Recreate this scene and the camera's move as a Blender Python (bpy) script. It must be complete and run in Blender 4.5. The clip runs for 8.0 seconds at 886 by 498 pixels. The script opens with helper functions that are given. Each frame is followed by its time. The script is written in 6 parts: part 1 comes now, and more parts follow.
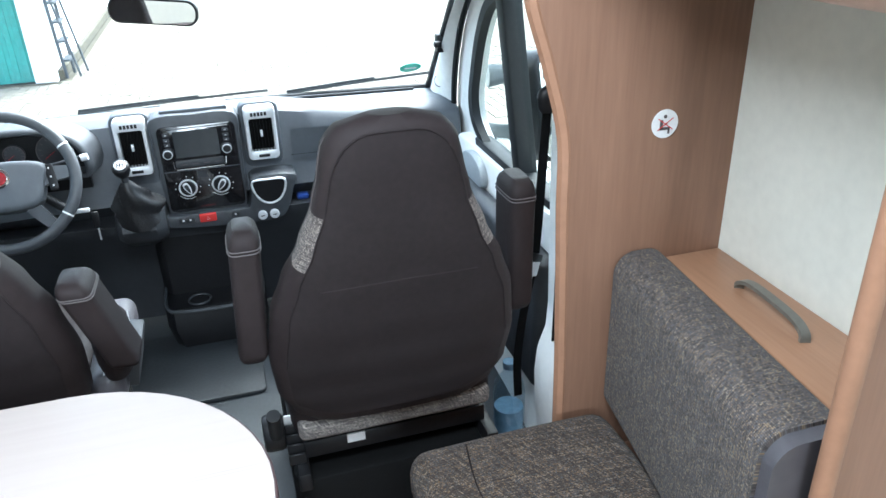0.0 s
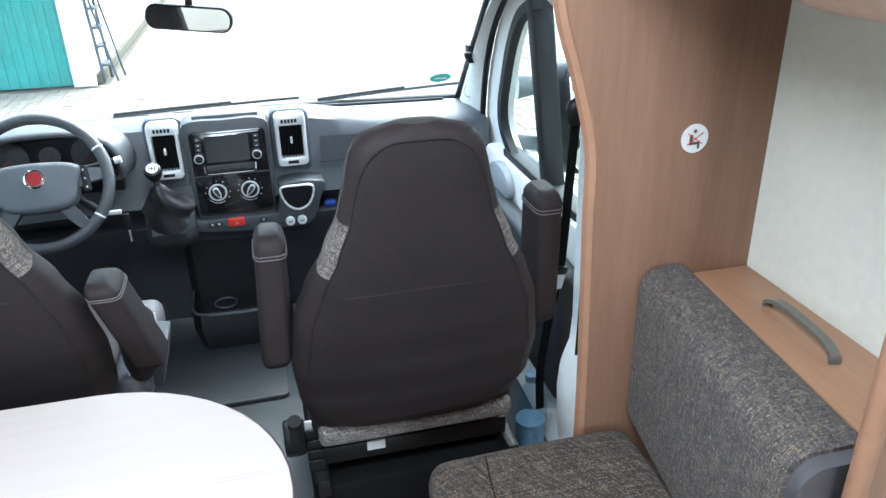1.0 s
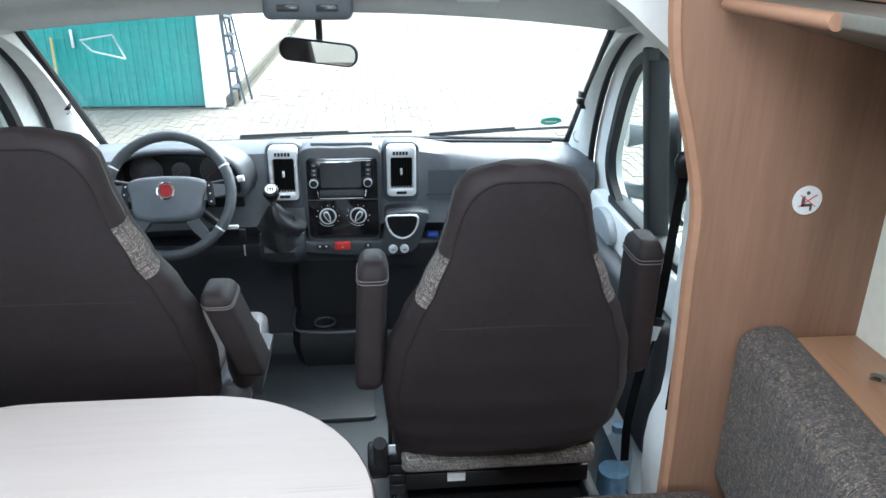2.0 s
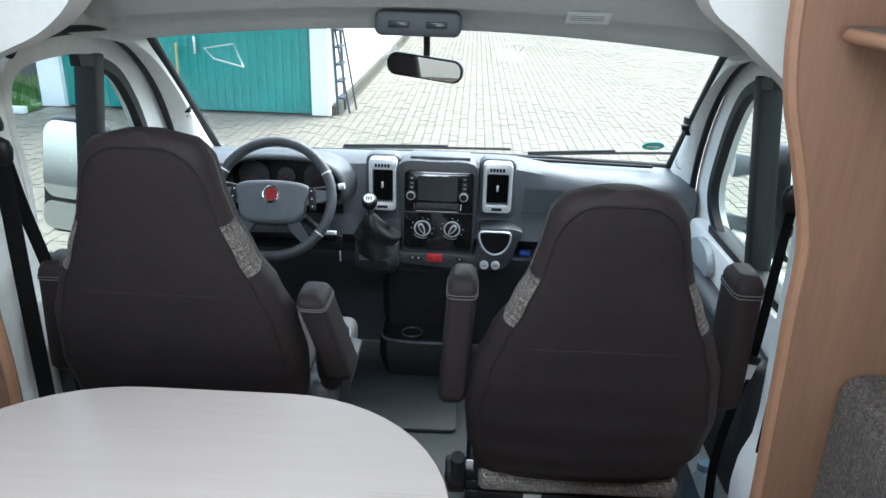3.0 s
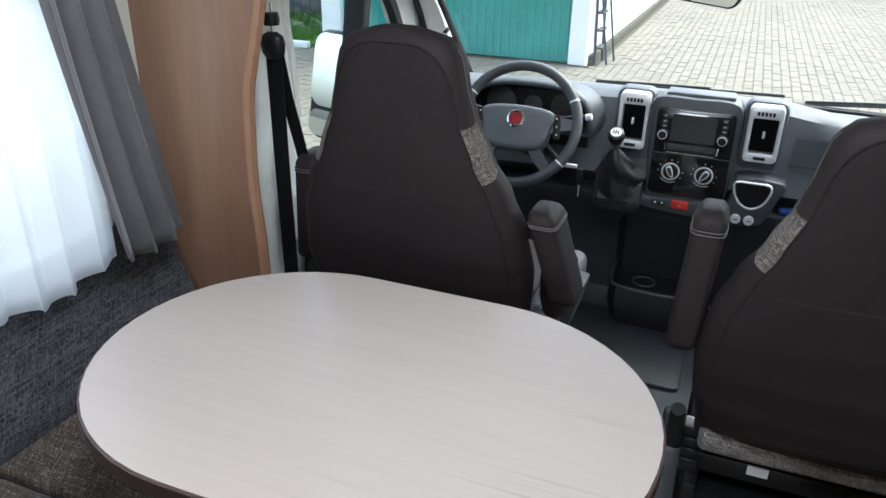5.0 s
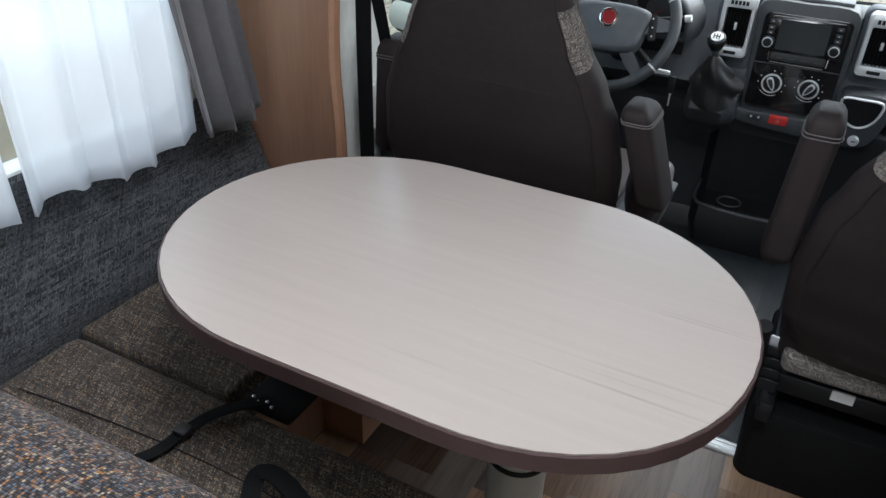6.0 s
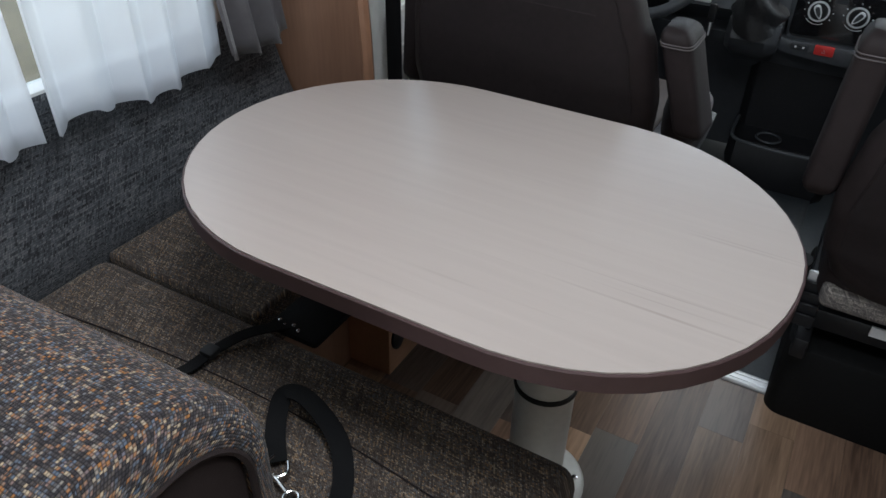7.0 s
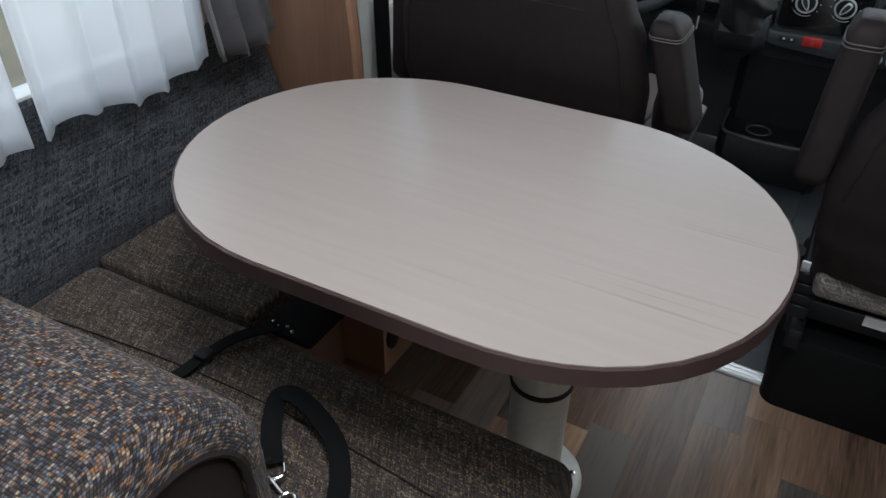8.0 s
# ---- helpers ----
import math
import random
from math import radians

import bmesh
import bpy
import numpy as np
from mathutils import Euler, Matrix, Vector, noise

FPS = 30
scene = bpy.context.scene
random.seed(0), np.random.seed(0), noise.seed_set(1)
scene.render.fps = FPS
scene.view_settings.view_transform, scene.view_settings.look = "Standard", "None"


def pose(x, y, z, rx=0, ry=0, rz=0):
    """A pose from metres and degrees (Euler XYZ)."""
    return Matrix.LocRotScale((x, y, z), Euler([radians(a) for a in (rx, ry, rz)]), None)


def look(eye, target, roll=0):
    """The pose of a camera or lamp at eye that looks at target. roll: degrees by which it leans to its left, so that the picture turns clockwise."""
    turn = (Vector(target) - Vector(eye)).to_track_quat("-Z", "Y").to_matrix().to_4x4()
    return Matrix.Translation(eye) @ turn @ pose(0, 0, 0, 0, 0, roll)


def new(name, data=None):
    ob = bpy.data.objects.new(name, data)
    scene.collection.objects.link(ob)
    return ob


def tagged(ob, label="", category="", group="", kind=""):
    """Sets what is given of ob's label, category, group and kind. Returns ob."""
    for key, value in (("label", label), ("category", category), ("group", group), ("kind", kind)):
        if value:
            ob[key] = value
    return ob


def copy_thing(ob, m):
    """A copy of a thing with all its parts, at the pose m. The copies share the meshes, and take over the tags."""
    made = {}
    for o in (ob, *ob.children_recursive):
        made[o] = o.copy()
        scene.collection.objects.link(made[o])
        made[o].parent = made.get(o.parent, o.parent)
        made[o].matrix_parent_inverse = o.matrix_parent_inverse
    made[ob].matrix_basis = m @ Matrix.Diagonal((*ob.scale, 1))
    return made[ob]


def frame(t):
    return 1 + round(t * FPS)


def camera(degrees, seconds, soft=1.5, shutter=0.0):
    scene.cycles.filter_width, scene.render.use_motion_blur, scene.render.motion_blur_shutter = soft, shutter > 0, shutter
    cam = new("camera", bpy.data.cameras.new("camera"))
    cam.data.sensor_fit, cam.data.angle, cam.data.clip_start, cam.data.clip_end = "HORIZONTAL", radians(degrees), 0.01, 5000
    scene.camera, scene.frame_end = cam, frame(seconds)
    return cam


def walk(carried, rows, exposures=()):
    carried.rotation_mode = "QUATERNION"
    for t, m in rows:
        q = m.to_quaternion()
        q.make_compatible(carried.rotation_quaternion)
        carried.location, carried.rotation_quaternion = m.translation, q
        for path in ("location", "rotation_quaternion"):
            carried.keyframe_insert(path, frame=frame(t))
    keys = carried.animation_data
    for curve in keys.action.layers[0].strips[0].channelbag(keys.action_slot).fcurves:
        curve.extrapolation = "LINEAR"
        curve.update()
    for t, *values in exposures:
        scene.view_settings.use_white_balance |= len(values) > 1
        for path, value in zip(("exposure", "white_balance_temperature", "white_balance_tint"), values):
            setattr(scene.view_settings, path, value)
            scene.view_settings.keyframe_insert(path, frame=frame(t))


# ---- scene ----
cam = camera(61.5, 8.0)
PATH = [
    (0, (0.121, -0.115, 1.482), (0.615, 1.613, 0.604), -1.8),
    (0.5, (0.12, -0.112, 1.479), (0.598, 1.626, 0.612), -1.6),
    (1, (0.125, -0.115, 1.481), (0.554, 1.643, 0.629), -1.3),
    (1.5, (0.12, -0.126, 1.496), (0.423, 1.681, 0.694), -0.5),
    (1.7, (0.118, -0.136, 1.494), (0.37, 1.687, 0.711), -0.1),
    (3, (0.112, -0.158, 1.501), (0.05, 1.705, 0.776), 1.7),
    (3.5, (0.102, -0.153, 1.49), (-0.102, 1.7, 0.766), 1.7),
    (4, (0.106, -0.136, 1.466), (-0.257, 1.69, 0.737), 2.0),
    (4.5, (0.106, -0.13, 1.444), (-0.416, 1.629, 0.646), 1.8),
    (4.7, (0.115, -0.125, 1.425), (-0.467, 1.607, 0.611), 1.4),
    (5.8, (0.079, -0.118, 1.342), (-0.685, 1.442, 0.352), 2.0),
    (6, (0.072, -0.115, 1.322), (-0.693, 1.416, 0.288), 2.3),
    (6.5, (0.07, -0.114, 1.287), (-0.73, 1.35, 0.183), 2.1),
    (7, (0.068, -0.111, 1.274), (-0.72, 1.319, 0.119), 1.6),
    (7.5, (0.065, -0.11, 1.272), (-0.713, 1.322, 0.112), 1.4),
    (8, (0.068, -0.109, 1.27), (-0.704, 1.328, 0.114), 0.8),
]
EXPOSURES = [(0.0, 3.05, 5650, 4), (1.0, 3.0, 5650, 4), (1.7, 2.85, 5700, 4), (3.0, 2.26, 5750, 4), (4.5, 2.14, 5900, 6), (6.0, 1.85, 6150, 8), (7.0, 1.55, 6150, 8), (8.0, 1.47, 6150, 8)]
walk(cam, [(t, look(eye, target, roll)) for t, eye, target, roll in PATH], EXPOSURES)

# ---- light ----
world = bpy.data.worlds.new("sky")
scene.world = world
world.use_nodes = True
wn = world.node_tree.nodes
sky = wn.new("ShaderNodeTexSky")
sky.sky_type = "NISHITA"
sky.sun_disc = False
sky.sun_elevation, sky.sun_rotation = radians(55), radians(40)
sky.air_density, sky.dust_density, sky.ozone_density = 1.0, 4.0, 1.0
grey_sky = wn.new("ShaderNodeHueSaturation")  # an overcast, nearly colourless sky
grey_sky.inputs["Saturation"].default_value = 0.55
world.node_tree.links.new(sky.outputs[0], grey_sky.inputs["Color"])
world.node_tree.links.new(grey_sky.outputs[0], wn["Background"].inputs[0])
wn["Background"].inputs[1].default_value = 0.19
sun = new("sun", bpy.data.lights.new("sun", "SUN"))
sun.data.energy, sun.data.angle, sun.data.color = 0.5, radians(50), (1.0, 0.98, 0.95)
sun.matrix_world = look((3.5, 4.5, 7), (0, 1.5, 0))


def area_light(name, m, w, h, watts, tint=(0.93, 0.97, 1.0)):
    ob = new(name, bpy.data.lights.new(name, "AREA"))
    ob.data.shape, ob.data.size, ob.data.size_y = "RECTANGLE", w, h
    ob.data.energy, ob.data.color = watts, tint
    ob.matrix_world = m
    return ob


# Added area lamp for the hatch daylight, shifted right to brighten table and floor.
area_light("skylight_daylight", pose(0.0, 0.35, 1.93, 0, 0, 0), 0.7, 0.5, 4.4)
area_light("left_window_daylight", pose(-1.165, 0.45, 1.10, 0, -90, 0), 0.5, 1.0, 1.0)
# Added fill lamp from behind; no rear window is known here.
area_light("rear_fill_light", look((0.35, -2.9, 1.3), (0, 0, 0.9)), 1.0, 0.6, 7.4)

# ---- materials ----


def mat(name, color, rough=0.6, metal=0.0, noise_scale=0.0, amount=0.15, bump=0.0, bump_scale=200.0, spec=0.5, stretch=(1, 1, 1), random=0.0, coat=0.0):
    """A principled material with two scales of colour variation and fine relief, in object metres."""
    m = bpy.data.materials.new(name)
    m.use_nodes = True
    nt = m.node_tree
    N, L = nt.nodes, nt.links
    p = N["Principled BSDF"]
    p.inputs["Base Color"].default_value = (*color, 1)
    p.inputs["Roughness"].default_value = rough
    p.inputs["Metallic"].default_value = metal
    p.inputs["Specular IOR Level"].default_value = spec
    p.inputs["Coat Weight"].default_value = coat
    tc = N.new("ShaderNodeTexCoord")
    mp = N.new("ShaderNodeMapping")
    mp.inputs["Scale"].default_value = stretch
    L.new(tc.outputs["Object"], mp.inputs[0])
    if noise_scale:
        a = N.new("ShaderNodeTexNoise")
        a.inputs["Scale"].default_value, a.inputs["Detail"].default_value = noise_scale, 6
        b = N.new("ShaderNodeTexNoise")
        b.inputs["Scale"].default_value, b.inputs["Detail"].default_value = noise_scale * 9, 4
        L.new(mp.outputs[0], a.inputs[0])
        L.new(mp.outputs[0], b.inputs[0])
        add = N.new("ShaderNodeMath")
        add.operation = "ADD"
        L.new(a.outputs[0], add.inputs[0])
        L.new(b.outputs[0], add.inputs[1])
        r = N.new("ShaderNodeMapRange")
        r.inputs[1].default_value, r.inputs[2].default_value = 0.7, 1.3
        r.inputs[3].default_value, r.inputs[4].default_value = 1 - amount, 1 + amount
        L.new(add.outputs[0], r.inputs[0])
        out = r.outputs[0]
        if random:
            oi = N.new("ShaderNodeObjectInfo")
            rr = N.new("ShaderNodeMapRange")
            rr.inputs[3].default_value, rr.inputs[4].default_value = 1 - random, 1 + random
            L.new(oi.outputs["Random"], rr.inputs[0])
            mu = N.new("ShaderNodeMath")
            mu.operation = "MULTIPLY"
            L.new(out, mu.inputs[0])
            L.new(rr.outputs[0], mu.inputs[1])
            out = mu.outputs[0]
        v = N.new("ShaderNodeVectorMath")
        v.operation = "SCALE"
        v.inputs[0].default_value = color
        L.new(out, v.inputs["Scale"])
        L.new(v.outputs[0], p.inputs["Base Color"])
        rg = N.new("ShaderNodeMapRange")
        rg.inputs[3].default_value, rg.inputs[4].default_value = max(0.02, rough - 0.08), min(1, rough + 0.08)
        L.new(a.outputs[0], rg.inputs[0])
        L.new(rg.outputs[0], p.inputs["Roughness"])
    if bump:
        n = N.new("ShaderNodeTexNoise")
        n.inputs["Scale"].default_value, n.inputs["Detail"].default_value = bump_scale, 3
        L.new(mp.outputs[0], n.inputs[0])
        bp = N.new("ShaderNodeBump")
        bp.inputs["Strength"].default_value, bp.inputs["Distance"].default_value = bump, 0.002
        L.new(n.outputs[0], bp.inputs["Height"])
        L.new(bp.outputs[0], p.inputs["Normal"])
    return m


def wood(name, dark, light, axis="z", scale=1.0, rough=0.45, random=0.0, contrast=1.0):
    """Veneer with long fibres along one axis."""
    m = bpy.data.materials.new(name)
    m.use_nodes = True
    N, L = m.node_tree.nodes, m.node_tree.links
    p = N["Principled BSDF"]
    p.inputs["Roughness"].default_value = rough
    tc = N.new("ShaderNodeTexCoord")
    mp = N.new("ShaderNodeMapping")
    s = {"x": (0.06, 1, 1), "y": (1, 0.06, 1), "z": (1, 1, 0.06)}[axis]
    mp.inputs["Scale"].default_value = s
    L.new(tc.outputs["Object"], mp.inputs[0])
    src = mp.outputs[0]
    if random:
        oi = N.new("ShaderNodeObjectInfo")
        sh = N.new("ShaderNodeVectorMath")
        sh.operation = "MULTIPLY_ADD"
        cb = N.new("ShaderNodeCombineXYZ")
        for k in range(3):
            L.new(oi.outputs["Random"], cb.inputs[k])
        L.new(cb.outputs[0], sh.inputs[0])
        sh.inputs[1].default_value = (9, 7, 5)
        L.new(src, sh.inputs[2])
        src = sh.outputs[0]
    fac = []
    for sc, det in ((14 * scale, 5), (140 * scale, 3), (2.5 * scale, 2)):
        n = N.new("ShaderNodeTexNoise")
        n.inputs["Scale"].default_value, n.inputs["Detail"].default_value = sc, det
        n.inputs["Distortion"].default_value = 0.4
        L.new(src, n.inputs[0])
        fac.append(n.outputs[0])
    a = N.new("ShaderNodeMath")
    a.operation = "MULTIPLY_ADD"
    L.new(fac[0], a.inputs[0])
    a.inputs[1].default_value = 0.5
    L.new(fac[2], a.inputs[2])
    b = N.new("ShaderNodeMath")
    b.operation = "MULTIPLY_ADD"
    L.new(fac[1], b.inputs[0])
    b.inputs[1].default_value = 0.5
    L.new(a.outputs[0], b.inputs[2])
    r = N.new("ShaderNodeMapRange")
    r.inputs[1].default_value, r.inputs[2].default_value = 1 - 0.4 / contrast, 1 + 0.4 / contrast
    L.new(b.outputs[0], r.inputs[0])
    mx = N.new("ShaderNodeMix")
    mx.data_type = "RGBA"
    mx.inputs["A"].default_value, mx.inputs["B"].default_value = (*dark, 1), (*light, 1)
    L.new(r.outputs[0], mx.inputs["Factor"])
    out = mx.outputs["Result"]
    if random:
        rr = N.new("ShaderNodeMapRange")
        rr.inputs[3].default_value, rr.inputs[4].default_value = 1 - random, 1 + random
        L.new(oi.outputs["Random"], rr.inputs[0])
        v = N.new("ShaderNodeVectorMath")
        v.operation = "SCALE"
        L.new(out, v.inputs[0])
        L.new(rr.outputs[0], v.inputs["Scale"])
        out = v.outputs[0]
    L.new(out, p.inputs["Base Color"])
    bp = N.new("ShaderNodeBump")
    bp.inputs["Strength"].default_value, bp.inputs["Distance"].default_value = 0.12, 0.001
    L.new(fac[1], bp.inputs["Height"])
    L.new(bp.outputs[0], p.inputs["Normal"])
    return m


def weave(name, stops, cell=(0.0029, 0.0022), bump=0.5, plane="xy", share=0.5, run=8.0, beads=(0.45, 1.3)):
    """Coarse slub weave: beads of thread in rows, shaded in the colour towards their gaps, each yarn keeping its colour
    for a run, crossing in two directions.
    """
    m = bpy.data.materials.new(name)
    m.use_nodes = True
    N, L = m.node_tree.nodes, m.node_tree.links
    p = N["Principled BSDF"]
    p.inputs["Roughness"].default_value = 0.9
    p.inputs["Specular IOR Level"].default_value = 0.1
    p.inputs["Sheen Weight"].default_value = 0.06

    def vec(op, x, y):
        n = N.new("ShaderNodeVectorMath")
        n.operation = op
        L.new(x, n.inputs[0])
        if isinstance(y, tuple):
            n.inputs[1].default_value = y
        elif y is not None:
            L.new(y, n.inputs[1])
        return n

    def num(op, x, y):
        n = N.new("ShaderNodeMath")
        n.operation = op
        L.new(x, n.inputs[0])
        if isinstance(y, float):
            n.inputs[1].default_value = y
        elif y is not None:
            L.new(y, n.inputs[1])
        return n.outputs[0]

    tc = N.new("ShaderNodeTexCoord")
    where = tc.outputs["UV" if plane == "uv" else "Object"]
    jn = N.new("ShaderNodeTexNoise")
    jn.inputs["Scale"].default_value, jn.inputs["Detail"].default_value = 90, 3
    L.new(where, jn.inputs[0])
    jit = vec("ADD", vec("MULTIPLY", jn.outputs["Color"], (0.0013, 0.0013, 0.0013)).outputs[0], where).outputs[0]
    du, dv = {"xy": ((1, 0.5, 0.5), (0, 1, -1)), "yz": ((0.5, 1, -0.5), (1, 0, 1)), "uv": ((1, 0, 0), (0, 1, 0))}[plane]
    cu = vec("DOT_PRODUCT", jit, tuple(c / cell[0] for c in du)).outputs["Value"]
    cv = vec("DOT_PRODUCT", jit, tuple(c / cell[1] for c in dv)).outputs["Value"]
    fu, fv = num("FLOOR", cu, None), num("FLOOR", cv, None)

    def rnd(x, y, seed):
        c = N.new("ShaderNodeCombineXYZ")
        L.new(x, c.inputs[0])
        L.new(y, c.inputs[1])
        c.inputs[2].default_value = seed
        w = N.new("ShaderNodeTexWhiteNoise")
        L.new(c.outputs[0], w.inputs["Vector"])
        return w.outputs["Value"]

    one = rnd(fu, fv, 1.0)
    weft = rnd(num("FLOOR", num("ADD", num("DIVIDE", cu, run), num("MULTIPLY", fv, 0.37)), None), fv, 2.0)
    warp = rnd(fu, num("FLOOR", num("ADD", num("DIVIDE", cv, run), num("MULTIPLY", fu, 0.41)), None), 3.0)
    pick = num("GREATER_THAN", rnd(fu, fv, 4.0), share)
    yarn = num("ADD", num("MULTIPLY", weft, num("SUBTRACT", num("MULTIPLY", pick, 0.0), num("SUBTRACT", pick, 1.0))), num("MULTIPLY", warp, pick))
    value = num("ADD", num("MULTIPLY", yarn, 0.62), num("MULTIPLY", one, 0.38))
    rp = N.new("ShaderNodeValToRGB")
    el = rp.color_ramp.elements
    while len(el) < len(stops):
        el.new(0.5)
    for e, (pos, c) in zip(el, stops):
        e.position, e.color = pos, (*c, 1)
    L.new(value, rp.inputs[0])
    dome = num("MULTIPLY", num("SINE", num("MULTIPLY", num("FRACT", cu, None), math.pi), None), num("SINE", num("MULTIPLY", num("FRACT", cv, None), math.pi), None))
    # Relief shading put into the colour: bead middles brighter, gaps between threads darker.
    bead_shade = N.new("ShaderNodeMapRange")
    bead_shade.inputs[1].default_value, bead_shade.inputs[2].default_value = 0.0, 0.8
    bead_shade.inputs[3].default_value, bead_shade.inputs[4].default_value = beads
    L.new(dome, bead_shade.inputs[0])
    shaded_yarn = N.new("ShaderNodeVectorMath")
    shaded_yarn.operation = "SCALE"
    L.new(rp.outputs[0], shaded_yarn.inputs[0])
    L.new(bead_shade.outputs[0], shaded_yarn.inputs["Scale"])
    L.new(shaded_yarn.outputs[0], p.inputs["Base Color"])
    bp = N.new("ShaderNodeBump")
    bp.inputs["Strength"].default_value, bp.inputs["Distance"].default_value = bump, 0.0012
    L.new(num("ADD", dome, num("MULTIPLY", one, 0.5)), bp.inputs["Height"])
    L.new(bp.outputs[0], p.inputs["Normal"])
    return m


def glass(name, tint=(1, 1, 1), gloss=0.06):
    m = bpy.data.materials.new(name)
    m.use_nodes = True
    N, L = m.node_tree.nodes, m.node_tree.links
    N.remove(N["Principled BSDF"])
    t = N.new("ShaderNodeBsdfTransparent")
    t.inputs[0].default_value = (*tint, 1)
    g = N.new("ShaderNodeBsdfGlossy")
    g.inputs["Roughness"].default_value = 0.02
    mx = N.new("ShaderNodeMixShader")
    mx.inputs[0].default_value = gloss
    L.new(t.outputs[0], mx.inputs[1])
    L.new(g.outputs[0], mx.inputs[2])
    L.new(mx.outputs[0], N["Material Output"].inputs[0])
    return m


def sheer(name, color, see):
    """Thin cloth: part diffuse, part translucent, part open weave."""
    m = bpy.data.materials.new(name)
    m.use_nodes = True
    N, L = m.node_tree.nodes, m.node_tree.links
    N.remove(N["Principled BSDF"])
    d = N.new("ShaderNodeBsdfDiffuse")
    d.inputs[0].default_value = (*color, 1)
    tr = N.new("ShaderNodeBsdfTranslucent")
    tr.inputs[0].default_value = (*color, 1)
    t = N.new("ShaderNodeBsdfTransparent")
    a = N.new("ShaderNodeMixShader")
    a.inputs[0].default_value = 0.5
    L.new(d.outputs[0], a.inputs[1])
    L.new(tr.outputs[0], a.inputs[2])
    b = N.new("ShaderNodeMixShader")
    b.inputs[0].default_value = see
    L.new(a.outputs[0], b.inputs[1])
    L.new(t.outputs[0], b.inputs[2])
    L.new(b.outputs[0], N["Material Output"].inputs[0])
    return m


M_WOOD = wood("walnut_veneer", (0.155, 0.081, 0.049), (0.305, 0.169, 0.110), "z", 1.0, 0.42, contrast=0.9)
M_WOODX = wood("walnut_veneer_flat", (0.26, 0.135, 0.075), (0.42, 0.235, 0.14), "y", 1.0, 0.4)
M_LIP = mat("veneer_edge", (0.31, 0.165, 0.10), 0.4, noise_scale=6, amount=0.1)
# Paler copy of the edging veneer, with the light on the locker lip in its colour.
M_LITLIP = mat("lit_lip_veneer", (0.60, 0.43, 0.34), 0.42, noise_scale=6, amount=0.1)
M_TABLE = wood("pale_table_laminate", (0.385, 0.325, 0.295), (0.53, 0.465, 0.425), "x", 0.45, 0.29, contrast=0.6)


def long_grain(m):
    """Sparse thin dark grain lines along x over a pale laminate."""
    N, L = m.node_tree.nodes, m.node_tree.links
    p = N["Principled BSDF"]
    old = p.inputs["Base Color"].links[0].from_socket
    tc = N.new("ShaderNodeTexCoord")
    steps = []
    for scale, size, lo, hi in (((0.25, 26, 1), 4.0, 0.60, 0.70), ((1.2, 4.5, 1), 1.6, 0.52, 0.66)):
        mp = N.new("ShaderNodeMapping")
        mp.inputs["Scale"].default_value = scale
        n = N.new("ShaderNodeTexNoise")
        n.inputs["Scale"].default_value, n.inputs["Detail"].default_value = size, 3
        r = N.new("ShaderNodeMapRange")
        r.inputs[1].default_value, r.inputs[2].default_value = lo, hi
        L.new(tc.outputs["Object"], mp.inputs[0])
        L.new(mp.outputs[0], n.inputs[0])
        L.new(n.outputs[0], r.inputs[0])
        steps.append(r.outputs[0])
    k = N.new("ShaderNodeMath")
    k.operation = "MULTIPLY"
    L.new(steps[0], k.inputs[0])
    L.new(steps[1], k.inputs[1])
    f = N.new("ShaderNodeMath")
    f.operation = "MULTIPLY"
    L.new(k.outputs[0], f.inputs[0])
    f.inputs[1].default_value = 0.45
    mx = N.new("ShaderNodeMix")
    mx.data_type = "RGBA"
    mx.inputs["B"].default_value = (0.20, 0.145, 0.115, 1)
    L.new(f.outputs[0], mx.inputs["Factor"])
    L.new(old, mx.inputs["A"])
    L.new(mx.outputs["Result"], p.inputs["Base Color"])


long_grain(M_TABLE)
M_EDGE = mat("table_edge_band", (0.075, 0.045, 0.045), 0.38, noise_scale=8, amount=0.12)
M_PLANKS = [wood("vinyl_plank_" + n, d, l, "y", 1.2, 0.36, random=0.25, contrast=1.9) for n, d, l in (("dark", (0.040, 0.030, 0.025), (0.17, 0.13, 0.107)), ("brown", (0.062, 0.037, 0.025), (0.26, 0.163, 0.11)), ("tan", (0.13, 0.080, 0.050), (0.42, 0.275, 0.18)), ("grey", (0.055, 0.048, 0.044), (0.23, 0.195, 0.17)))]
M_LEATHER = mat("dark_leatherette", (0.026, 0.0195, 0.0197), 0.6, noise_scale=6, amount=0.12, bump=0.25, bump_scale=900, spec=0.18)
M_CLOTH = mat("dark_seat_cloth", (0.0215, 0.0165, 0.0168), 0.8, noise_scale=8, amount=0.15, bump=0.3, bump_scale=1400, spec=0.2)
M_SEAM = mat("seam_thread", (0.10, 0.085, 0.085), 0.7, noise_scale=30, amount=0.1)
M_GREYLEATHER = mat("grey_leatherette", (0.085, 0.080, 0.088), 0.4, noise_scale=6, amount=0.15, bump=0.25, bump_scale=700)
SLUB = ((0.14, (0.022, 0.020, 0.022)), (0.40, (0.040, 0.036, 0.039)), (0.50, (0.064, 0.052, 0.044)), (0.60, (0.070, 0.095, 0.135)), (0.68, (0.24, 0.105, 0.030)), (0.76, (0.10, 0.105, 0.115)), (0.90, (0.30, 0.235, 0.16)))
M_TWEED = weave("slub_tweed", SLUB, (0.0030, 0.0026), plane="uv", run=1.7)
